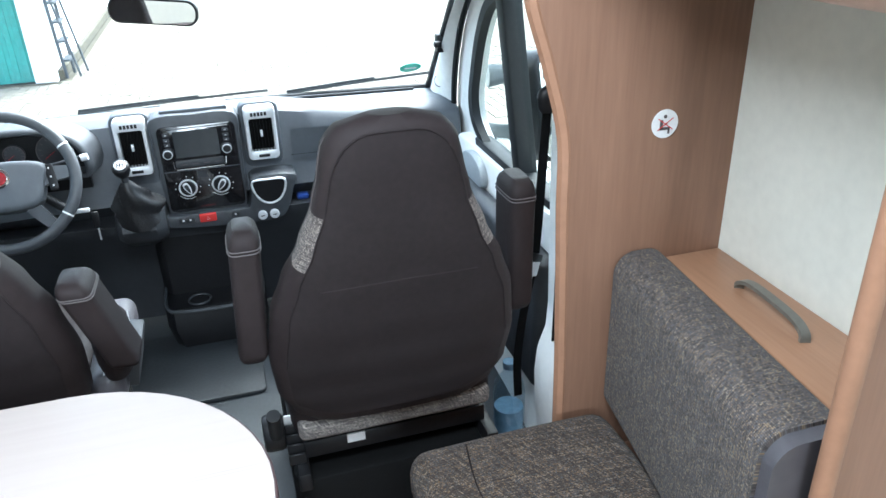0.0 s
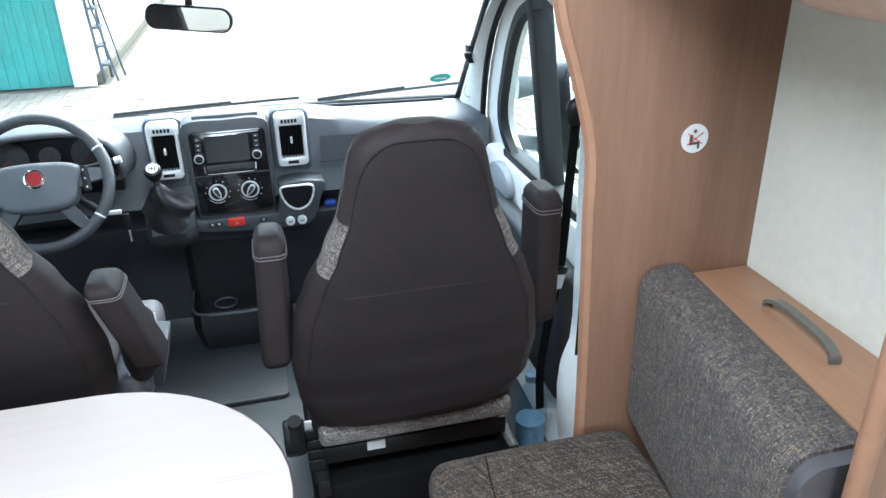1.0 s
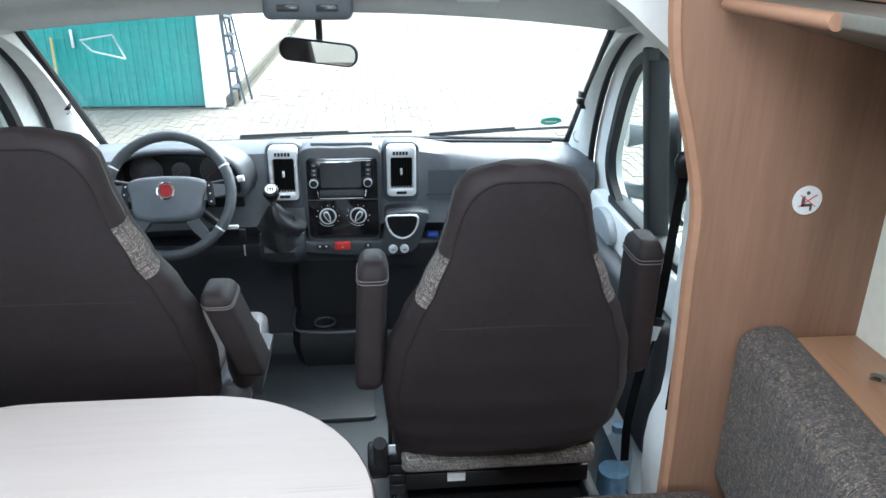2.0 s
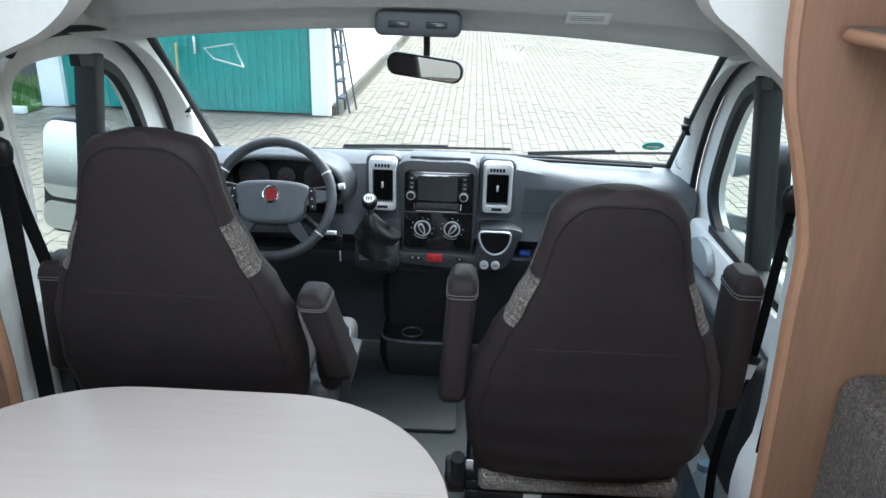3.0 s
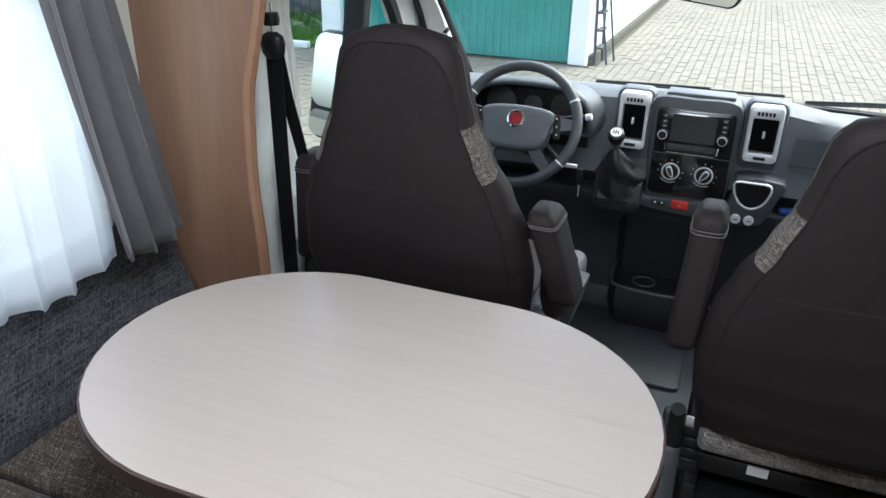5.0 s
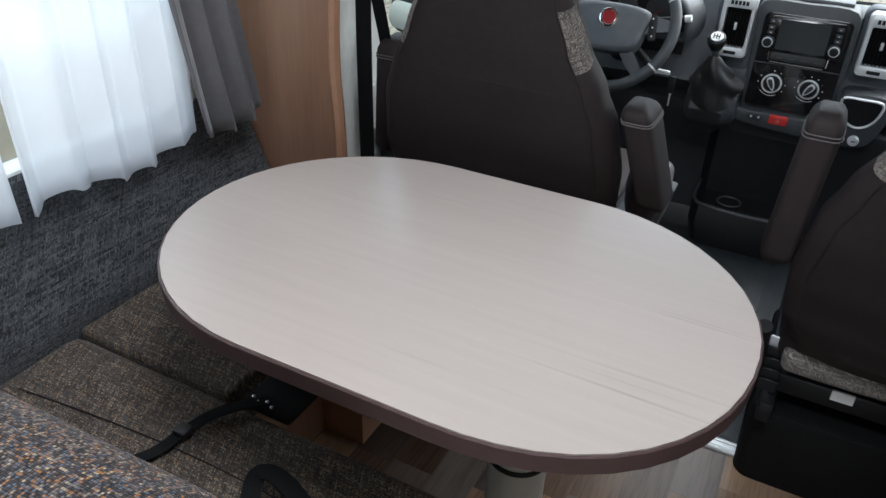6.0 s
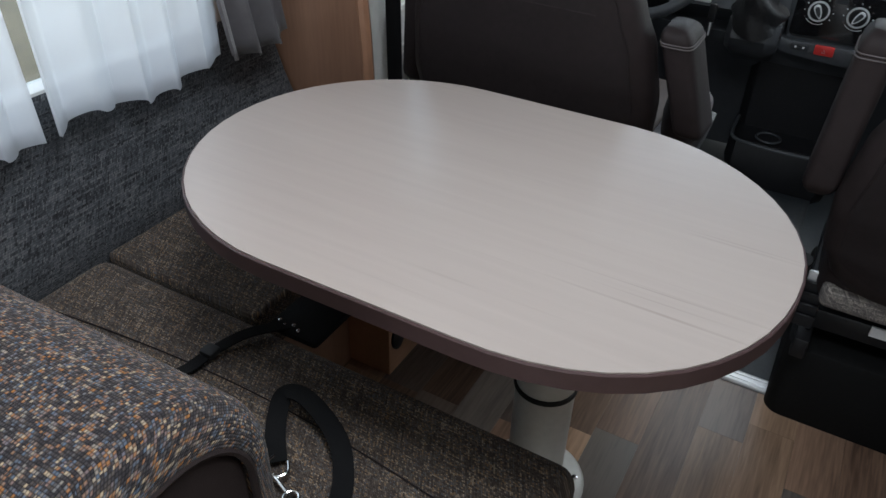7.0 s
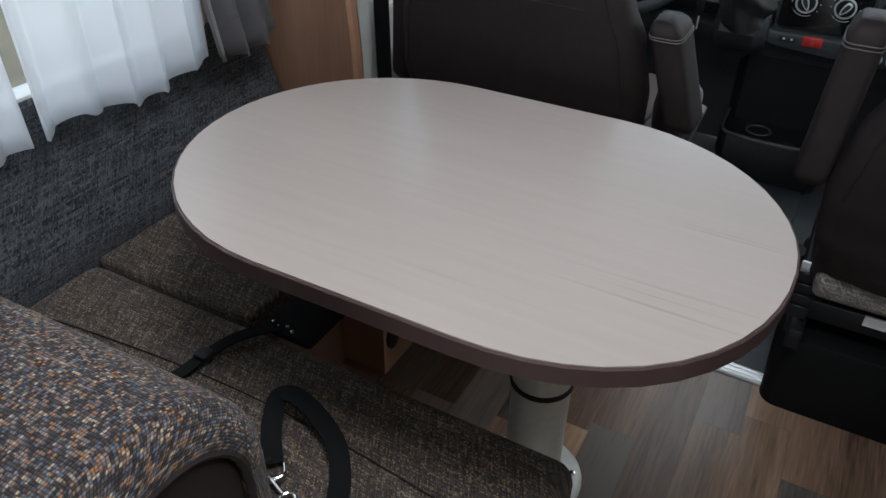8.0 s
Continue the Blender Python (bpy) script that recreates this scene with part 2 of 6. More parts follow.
M_TWEEDSIDE = weave("slub_tweed_upright", ((0.14, (0.050, 0.042, 0.041)), (0.40, (0.090, 0.077, 0.073)), (0.55, (0.115, 0.097, 0.088)), (0.64, (0.100, 0.104, 0.116)), (0.75, (0.19, 0.135, 0.082)), (0.90, (0.25, 0.21, 0.165))), (0.0030, 0.0014), 0.4, "uv", 0.55, 6.0, (0.55, 1.25))
M_TWEEDSEAT = weave("slub_tweed_seat", ((0.14, (0.040, 0.032, 0.028)), (0.42, (0.074, 0.057, 0.047)), (0.56, (0.105, 0.083, 0.067)), (0.66, (0.088, 0.092, 0.102)), (0.74, (0.185, 0.115, 0.060)), (0.88, (0.27, 0.22, 0.165))), (0.0026, 0.0020), run=14.0, beads=(0.55, 1.2))
M_TWEEDGREY = weave("grey_slub_panel", ((0.14, (0.028, 0.029, 0.032)), (0.45, (0.072, 0.076, 0.084)), (0.65, (0.098, 0.102, 0.110)), (0.90, (0.145, 0.147, 0.150))), (0.0028, 0.0019), 0.3, "yz", 0.6, 14.0, (0.7, 1.15))
M_PATCH = weave("pale_seat_tweed", ((0.14, (0.075, 0.064, 0.060)), (0.45, (0.140, 0.120, 0.110)), (0.65, (0.19, 0.165, 0.150)), (0.90, (0.30, 0.255, 0.22))), (0.0030, 0.0024), 0.35, "uv", 0.5, 8.0)
M_PATCHEDGE = weave("pale_seat_tweed_edge", ((0.14, (0.10, 0.088, 0.085)), (0.45, (0.16, 0.142, 0.134)), (0.65, (0.21, 0.19, 0.17)), (0.90, (0.32, 0.28, 0.25))), (0.0030, 0.0024), 0.35)
M_PEDESTAL = mat("dull_black_steel", (0.006, 0.006, 0.006), 0.7, noise_scale=12, amount=0.25, spec=0.12)
M_RIM = mat("dark_rim_leather", (0.055, 0.059, 0.065), 0.42, noise_scale=6, amount=0.15, bump=0.25, bump_scale=700)
M_HUB = mat("hub_plastic", (0.090, 0.099, 0.110), 0.45, noise_scale=5, amount=0.1, bump=0.3, bump_scale=1200)
M_DASH = mat("dashboard_plastic", (0.085, 0.093, 0.104), 0.42, noise_scale=5, amount=0.1, bump=0.3, bump_scale=1200)
M_DASHLOW = mat("lower_dash_plastic", (0.036, 0.038, 0.042), 0.5, noise_scale=5, amount=0.12, bump=0.3, bump_scale=1000)
M_PIANO = mat("gloss_black", (0.010, 0.010, 0.011), 0.12, noise_scale=9, amount=0.2, coat=0.4)
M_BLACK = mat("black_plastic", (0.009, 0.009, 0.010), 0.45, noise_scale=12, amount=0.2, spec=0.3)
M_GAITER = mat("black_gaiter_leather", (0.012, 0.012, 0.013), 0.42, noise_scale=14, amount=0.3, bump=0.6, bump_scale=120)
M_TRAYRIM = mat("grey_tray_rim", (0.040, 0.043, 0.047), 0.45, noise_scale=12, amount=0.2)
M_PAD = mat("pale_grey_pad", (0.30, 0.325, 0.335), 0.5, noise_scale=8, amount=0.1)
M_ARM = mat("grey_mirror_arm", (0.10, 0.115, 0.125), 0.3, noise_scale=8, amount=0.15)
M_RUBBER = mat("black_rubber", (0.011, 0.012, 0.013), 0.6, noise_scale=12, amount=0.2, spec=0.35)
M_SILVER = mat("satin_silver", (0.82, 0.83, 0.84), 0.32, 0.3, noise_scale=9, amount=0.06)
M_CHROME = mat("chrome", (0.80, 0.81, 0.82), 0.1, 1.0, noise_scale=9, amount=0.04)
M_SCREEN = mat("display_glass", (0.035, 0.04, 0.043), 0.2, noise_scale=4, amount=0.1)
M_RED = mat("red_button", (0.60, 0.035, 0.03), 0.35, noise_scale=20, amount=0.08)
M_BADGE = mat("red_badge", (0.33, 0.02, 0.025), 0.3, noise_scale=20, amount=0.1)
M_WHITE = mat("white_print", (0.75, 0.75, 0.75), 0.5, noise_scale=20, amount=0.05)
M_TRIM = mat("grey_cab_trim", (0.82, 0.81, 0.77), 0.7, noise_scale=4, amount=0.06, bump=0.25, bump_scale=700)
M_LINER = mat("pale_headliner", (0.56, 0.555, 0.535), 0.85, noise_scale=5, amount=0.05, bump=0.35, bump_scale=1100)
M_WALL = mat("pale_wall_lining", (0.66, 0.64, 0.56), 0.6, noise_scale=5, amount=0.05, bump=0.15, bump_scale=500)
M_CEIL = mat("white_lining", (0.74, 0.73, 0.70), 0.7, noise_scale=5, amount=0.04, bump=0.15, bump_scale=500)
M_PAINT = mat("white_body_paint", (0.74, 0.75, 0.75), 0.25, noise_scale=5, amount=0.04, coat=0.5)
M_CABFLOOR = mat("grey_cab_lino", (0.030, 0.035, 0.040), 0.5, noise_scale=10, amount=0.2, bump=0.2, bump_scale=500)
M_MAT = mat("rubber_mat", (0.020, 0.023, 0.026), 0.6, noise_scale=12, amount=0.25, bump=0.5, bump_scale=90)
M_ALU = mat("aluminium", (0.70, 0.71, 0.72), 0.35, 0.6, noise_scale=10, amount=0.08)
M_LEG = mat("grey_powder_coat", (0.55, 0.55, 0.53), 0.4, 0.1, noise_scale=8, amount=0.06, bump=0.1, bump_scale=900)
M_BELT = mat("belt_webbing", (0.0045, 0.0045, 0.005), 0.75, noise_scale=60, amount=0.2, bump=0.3, bump_scale=1500, spec=0.15)
M_HANDLE = mat("grey_handle", (0.16, 0.152, 0.13), 0.4, 0.3, noise_scale=10, amount=0.1)
M_GLASS = glass("window_glass", (0.93, 0.96, 0.95), 0.045)
M_SIDEGLASS = glass("side_glass", (0.85, 0.90, 0.89), 0.05)
M_MIRROR = mat("mirror_glass", (0.85, 0.87, 0.88), 0.02, 1.0)
# See-through white for the reflections drawn on the windscreen.
M_FAINT = sheer("faint_white", (0.8, 0.8, 0.8), 0.62)
M_VOILE = sheer("white_voile", (0.86, 0.87, 0.89), 0.34)
M_CURTAIN = mat("grey_satin_curtain", (0.115, 0.108, 0.115), 0.5, noise_scale=7, amount=0.12, bump=0.25, bump_scale=900)
M_CURTAIN.node_tree.nodes["Principled BSDF"].inputs["Sheen Weight"].default_value = 0.4
M_GREEN = mat("green_door_paint", (0.030, 0.255, 0.215), 0.45, noise_scale=1.5, amount=0.18, bump=0.1, bump_scale=60)
M_RENDER = mat("white_render", (0.80, 0.80, 0.79), 0.9, noise_scale=1.2, amount=0.06, bump=0.5, bump_scale=60)
M_PAVER = mat("concrete_paver", (0.205, 0.180, 0.140), 0.9, noise_scale=0.6, amount=0.18, bump=0.5, bump_scale=60, random=0.12)
M_JOINT = mat("joint_soil", (0.075, 0.066, 0.043), 0.95, noise_scale=0.7, amount=0.3, bump=0.6, bump_scale=40)
M_GRASS = mat("grass_blade", (0.07, 0.17, 0.025), 0.7, noise_scale=3, amount=0.35)
M_FENCE = mat("dark_fence", (0.045, 0.055, 0.065), 0.7, noise_scale=3, amount=0.2)
M_BOTTLE = glass("blue_bottle", (0.86, 0.93, 0.97), 0.12)
M_BLUE = mat("blue_liquid", (0.30, 0.46, 0.60), 0.15, noise_scale=6, amount=0.2)

# ---- building helpers ----


def thing(name, label, category, at=(0, 0, 0), group="", kind=""):
    ob = new(name)
    ob.empty_display_size = 0.05
    ob.location = at
    return tagged(ob, label, category, group, kind)


def part(name, bm, material, parent=None, label="", smooth=40):
    """Links a bmesh as one mesh object, under a thing or a part."""
    bmesh.ops.recalc_face_normals(bm, faces=bm.faces)
    me = bpy.data.meshes.new(name)
    if smooth:
        lim = radians(smooth)
        for f in bm.faces:
            f.smooth = True
        for e in bm.edges:
            if len(e.link_faces) == 2 and e.calc_face_angle(0) > lim:
                e.smooth = False
    bm.to_mesh(me)
    bm.free()
    me.materials.append(material)
    ob = new(name, me)
    if parent is not None:
        off = Vector(parent.location)
        up = parent.parent
        while up is not None:
            off += Vector(up.location)
            up = up.parent
        me.transform(Matrix.Translation(-off))
        ob.parent = parent
    if label:
        ob["label"] = label
    return ob


def solo(name, bm, material, label, category, group="", kind="", smooth=40):
    return tagged(part(name, bm, material, None, "", smooth), label, category, group, kind)


def bevel(bm, w, seg=2, angle=30):
    if w > 0:
        es = [e for e in bm.edges if len(e.link_faces) == 2 and e.calc_face_angle(0) > radians(angle)]
        bmesh.ops.bevel(bm, geom=es, offset=w, segments=seg, affect="EDGES", profile=0.5)
    return bm


def box(x0, x1, y0, y1, z0, z1, r=0.0, seg=2, m=None):
    bm = bmesh.new()
    bmesh.ops.create_cube(bm, size=1)
    for v in bm.verts:
        v.co = Vector((x0 + (v.co.x + 0.5) * (x1 - x0), y0 + (v.co.y + 0.5) * (y1 - y0), z0 + (v.co.z + 0.5) * (z1 - z0)))
    bevel(bm, r, seg)
    if m is not None:
        bm.transform(m)
    return bm


def join(*bms):
    out = bmesh.new()
    for b in bms:
        me = bpy.data.meshes.new("tmp")
        b.to_mesh(me)
        b.free()
        out.from_mesh(me)
        bpy.data.meshes.remove(me)
    return out


def put3(axis, u, v, w):
    """A point from in-plane (u, v) and w along the axis: x -> (w, u, v), y -> (u, w, v), z -> (u, v, w)."""
    return {"x": (w, u, v), "y": (u, w, v), "z": (u, v, w)}[axis]


def prism(outline, axis, a, b, r=0.0, seg=2, m=None):
    bm = bmesh.new()
    A = [bm.verts.new(put3(axis, u, v, a)) for u, v in outline]
    B = [bm.verts.new(put3(axis, u, v, b)) for u, v in outline]
    bm.faces.new(A)
    bm.faces.new(B[::-1])
    n = len(outline)
    for i in range(n):
        bm.faces.new((A[i], B[i], B[(i + 1) % n], A[(i + 1) % n]))
    bmesh.ops.recalc_face_normals(bm, faces=bm.faces)
    bevel(bm, r, seg, 50)
    if m is not None:
        bm.transform(m)
    return bm


def ring_prism(outer, inner, axis, a, b, r=0.0, m=None):
    """A frame: outer outline with an opening of as many points."""
    bm = bmesh.new()
    n = len(outer)
    V = [[bm.verts.new(put3(axis, u, v, w)) for u, v in o] for w in (a, b) for o in (outer, inner)]
    for i in range(n):
        j = (i + 1) % n
        bm.faces.new((V[0][i], V[0][j], V[1][j], V[1][i]))
        bm.faces.new((V[2][i], V[3][i], V[3][j], V[2][j]))
        bm.faces.new((V[0][i], V[2][i], V[2][j], V[0][j]))
        bm.faces.new((V[1][i], V[1][j], V[3][j], V[3][i]))
    bmesh.ops.recalc_face_normals(bm, faces=bm.faces)
    bevel(bm, r, 2, 50)
    if m is not None:
        bm.transform(m)
    return bm


def loft(rings, cap=True, closed=True):
    bm = bmesh.new()
    R = [[bm.verts.new(p) for p in ring] for ring in rings]
    n = len(R[0])
    for a, b in zip(R, R[1:]):
        for i in range(n if closed else n - 1):
            j = (i + 1) % n
            bm.faces.new((a[i], a[j], b[j], b[i]))
    if cap and closed:
        bm.faces.new(R[0][::-1])
        bm.faces.new(R[-1])
    return bm


def loft_uv(rings, cap=False, closed=False):
    """A loft whose map runs in metres: u along each ring, v from ring to ring."""
    bm = loft(rings, cap, closed)
    bm.verts.ensure_lookup_table()
    bm.verts.index_update()
    n = len(rings[0])
    P = [[Vector(p) for p in ring] for ring in rings]
    us, v, at = [], 0.0, []
    for k, ring in enumerate(P):
        acc = [0.0]
        for i in range(1, n + 1):
            acc.append(acc[-1] + (ring[i % n] - ring[i - 1]).length)
        us.append(acc)
        if k:
            v += sum((a - b).length for a, b in zip(ring, P[k - 1])) / n
        at.append(v)
    lay = bm.loops.layers.uv.new("map")
    for f in bm.faces:
        idx = [lp.vert.index % n for lp in f.loops]
        wrap = closed and 0 in idx and n - 1 in idx
        for lp in f.loops:
            k, i = divmod(lp.vert.index, n)
            lp[lay].uv = (us[k][n if wrap and i == 0 else i], at[k])
    return bm


def tube(points, r, sides=8, closed=False, flat=None):
    """A round (or, with flat=(w, h, up), a ribbon) section swept along points."""
    P = [Vector(p) for p in points]
    rings = []
    n = len(P)
    for i in range(n):
        d = (P[(i + 1) % n] - P[i - 1]) if closed else (P[min(i + 1, n - 1)] - P[max(i - 1, 0)])
        d.normalize()
        up = Vector(flat[2]) if flat else (Vector((0, 0, 1)) if abs(d.z) < 0.9 else Vector((0, 1, 0)))
        s = d.cross(up).normalized()
        u = s.cross(d).normalized()
        ring = []
        for k in range(4 if flat else sides):
            if flat:
                cx, cy = ((-1, -1), (1, -1), (1, 1), (-1, 1))[k]
                ring.append(P[i] + s * (cx * flat[0] / 2) + u * (cy * flat[1] / 2))
            else:
                a = 2 * math.pi * k / sides
                ring.append(P[i] + s * (r * math.cos(a)) + u * (r * math.sin(a)))
        rings.append(ring)
    if closed:
        rings.append(rings[0])
        bm = loft(rings, cap=False)
        bmesh.ops.remove_doubles(bm, verts=bm.verts, dist=1e-6)
        return bm
    return loft(rings)


def spline(points, n=8, closed=False):
    """Catmull-Rom through points."""
    P = [Vector(p) for p in points]
    m = len(P)
    out = []
    for i in range(m if closed else m - 1):
        g = (lambda k: P[k % m]) if closed else (lambda k: P[max(0, min(m - 1, k))])
        a, b, c, d = g(i - 1), g(i), g(i + 1), g(i + 2)
        for k in range(n):
            t = k / n
            out.append(0.5 * ((2 * b) + (c - a) * t + (2 * a - 5 * b + 4 * c - d) * t * t + (3 * b - a - 3 * c + d) * t ** 3))
    if not closed:
        out.append(P[-1])
    return out


def spline2(points, n=8, closed=False):
    return [(p.x, p.y) for p in spline([(u, v, 0) for u, v in points], n, closed)]


def rounded(u0, u1, v0, v1, r, n=6):
    """A rounded rectangle's outline."""
    out = []
    for cu, cv, a in ((u1 - r, v1 - r, 0), (u0 + r, v1 - r, 90), (u0 + r, v0 + r, 180), (u1 - r, v0 + r, 270)):
        for k in range(n + 1):
            t = radians(a + 90 * k / n)
            out.append((cu + r * math.cos(t), cv + r * math.sin(t)))
    return out


def circle(u, v, r, n=24, r2=None):
    return [(u + r * math.cos(2 * math.pi * k / n), v + (r2 or r) * math.sin(2 * math.pi * k / n)) for k in range(n)]


def revolve(profile, m=None, n=28):
    """Profile of (radius, height) turned about z."""
    bm = loft([[(r * math.cos(2 * math.pi * k / n), r * math.sin(2 * math.pi * k / n), h) for k in range(n)] for r, h in profile])
    bmesh.ops.remove_doubles(bm, verts=bm.verts, dist=1e-7)
    if m is not None:
        bm.transform(m)
    return bm


def cushion(x0, x1, y0, y1, z0, z1, r, sag=0.012, n=14):
    """A padded block: bevelled, with a softly domed top and slightly bulging sides."""
    bm = box(x0, x1, y0, y1, z0, z1, r, 5)
    bmesh.ops.subdivide_edges(bm, edges=[e for e in bm.edges if e.calc_length() > 0.12], cuts=6, use_grid_fill=True)
    cx, cy, cz = (x0 + x1) / 2, (y0 + y1) / 2, (z0 + z1) / 2
    for v in bm.verts:
        a, b, c = (v.co.x - cx) / (x1 - x0) * 2, (v.co.y - cy) / (y1 - y0) * 2, (v.co.z - cz) / (z1 - z0) * 2
        v.co.z += sag * (1 - a * a) * (1 - b * b) * (1 if c > 0 else 0)
        wob = noise.noise(v.co * 6) * 0.003
        v.co += Vector((a * (1 - b * b) * (1 - c * c) * sag * 0.6, b * (1 - a * a) * (1 - c * c) * sag * 0.6, wob))
    return bm

# ---- structure: floor, walls, ceiling ----
solo("floor", box(-1.15, 1.08, -3.0, 1.36, -0.06, -0.006), M_PLANKS[0], "dark subfloor under the vinyl planks of the living area", "floor", kind="structure")
floor_cab = solo("floor_cab", box(-0.98, 0.98, 1.36, 2.75, -0.06, 0.0), M_CABFLOOR, "blue-grey cab floor lining with a rubber mat", "floor", kind="structure")

# left wall with its window opening
WY0, WY1, WZ0, WZ1 = -0.25, 1.02, 0.70, 1.42
wl = join(
    box(-1.17, -1.125, -3.0, WY0, 0, 1.98), box(-1.17, -1.125, WY1, 1.26, 0, 1.98),
    box(-1.17, -1.125, WY0, WY1, 0, WZ0), box(-1.17, -1.125, WY0, WY1, WZ1, 1.98))
solo("wall_left", wl, M_WALL, "pale smooth lining of the side wall with a window", "wall", kind="structure", smooth=0)
solo("wall_right", box(1.04, 1.09, -3.0, 1.12, 0, 1.98), M_WALL, "pale beige smooth side wall above the side seat", "wall", kind="structure", smooth=0)
# Unseen closing wall; its opening is added to go with the rear fill lamp.
wr = join(box(-1.17, -0.5, -3.05, -3.0, 0, 1.98), box(0.5, 1.09, -3.05, -3.0, 0, 1.98), box(-0.5, 0.5, -3.05, -3.0, 0, 1.0), box(-0.5, 0.5, -3.05, -3.0, 1.6, 1.98))
solo("wall_rear", wr, M_WALL, "unseen pale smooth rear wall with an added opening", "wall", kind="structure", smooth=0)
# ceiling with a roof-hatch opening over the table
ce = join(box(-1.17, -0.55, -3.05, 1.26, 1.98, 2.02), box(0.15, 1.09, -3.05, 1.26, 1.98, 2.02), box(-0.55, 0.15, -3.05, 0.1, 1.98, 2.02), box(-0.55, 0.15, 0.6, 1.26, 1.98, 2.02))
solo("ceiling", ce, M_CEIL, "white smooth ceiling lining with a roof hatch", "ceiling", kind="structure", smooth=0)

win = thing("window_1", "caravan side window with a pale frame behind the curtains", "window", (-1.14, 0.385, 1.06), kind="structure")
part("window_frame", ring_prism(rounded(WY0, WY1, WZ0, WZ1, 0.06), rounded(WY0 + 0.045, WY1 - 0.045, WZ0 + 0.045, WZ1 - 0.045, 0.05), "x", -1.165, -1.112, 0.006), M_CEIL, win)
part("window_bar", box(-1.135, -1.115, WY0 + 0.04, WY1 - 0.04, 0.93, 0.955, 0.004), M_CEIL, win)
part("window_post", box(-1.138, -1.118, 0.36, 0.385, WZ0 + 0.04, WZ1 - 0.04, 0.004), M_CEIL, win)
pane = part("pane", box(-1.153, -1.148, WY0 + 0.04, WY1 - 0.04, WZ0 + 0.04, WZ1 - 0.04), M_GLASS, win)
pane.visible_shadow = False

# left partition beside the driver: curved edge
edge_l = spline2([(-0.850, 0.0), (-0.852, 0.61), (-0.862, 0.82), (-0.854, 1.01), (-0.838, 1.09), (-0.818, 1.165), (-0.790, 1.29), (-0.777, 1.40), (-0.768, 1.60), (-0.765, 1.98)], 5)
solo("partition_left", prism([(-1.125, 0.0)] + edge_l + [(-1.125, 1.98)], "y", 1.17, 1.196), M_WOOD, "walnut-veneer partition panel with a wavy front edge", "partition", kind="structure")
solo("edge_trim_left", tube([(x + 0.004, 1.183, z) for x, z in edge_l], 0.015, 8), M_LIP, "rounded orange-brown edging of the wooden partition", "trim", kind="structure")
edge_r = spline2([(0.709, 0.0), (0.709, 0.48), (0.703, 0.75), (0.697, 0.93), (0.693, 1.07), (0.66, 1.20), (0.623, 1.32), (0.608, 1.46), (0.61, 1.70), (0.61, 1.98)], 5)
solo("partition_right", prism(edge_r + [(1.04, 1.98), (1.04, 0.0)], "y", 1.045, 1.071), M_WOOD, "walnut-veneer partition panel with a wavy front edge and round sticker", "partition", kind="structure")
solo("edge_trim_right", tube([(x - 0.004, 1.058, z) for x, z in edge_r], 0.015, 8), M_LIP, "rounded orange-brown edging of the wooden partition", "trim", kind="structure")
solo("partition_near", box(0.792, 1.04, 0.440, 0.466, 0, 1.98), M_WOOD, "tall walnut-veneer cabinet side beside the side seat", "partition", kind="structure")
solo("edge_trim_near", tube([(0.789, 0.453, 0.0), (0.789, 0.453, 1.0), (0.789, 0.453, 1.98)], 0.0145, 10), M_LIP, "rounded edging of the cabinet side", "trim", kind="structure")

# step profile between living floor and cab
solo("threshold", join(box(-0.55, 0.75, 1.350, 1.390, -0.004, 0.010, 0.003), box(-0.55, 0.75, 1.358, 1.364, 0.010, 0.013), box(-0.55, 0.75, 1.374, 1.380, 0.010, 0.013)), M_ALU, "white ribbed metal threshold strip on the floor", "trim", kind="structure")

# ---- cab shell ----


def side_x(z):
    """The cab side leans inwards going up."""
    return 0.955 - 0.12 * max(0.0, z - 0.7)


def lean(bm, s):
    """Bends a flat side panel, built with x as thickness about 0, onto the leaning cab side."""
    for v in bm.verts:
        v.co.x = s * (side_x(v.co.z) + v.co.x) - 0.015
    return bm


def screen(u, v, off=0.0):
    """u across -1..1, v from bottom 0 to top 1."""
    x = u * (0.93 - 0.10 * v)
    y = 2.745 - 0.735 * v + (0.15 - 0.06 * v) * (1 - u * u)
    z = 0.765 + 0.482 * v + 0.045 * v * (1 - u * u) - 0.02 * (1 - v) * (1 - u * u)
    return Vector((x, y + off * 0.55, z + off * 0.83))


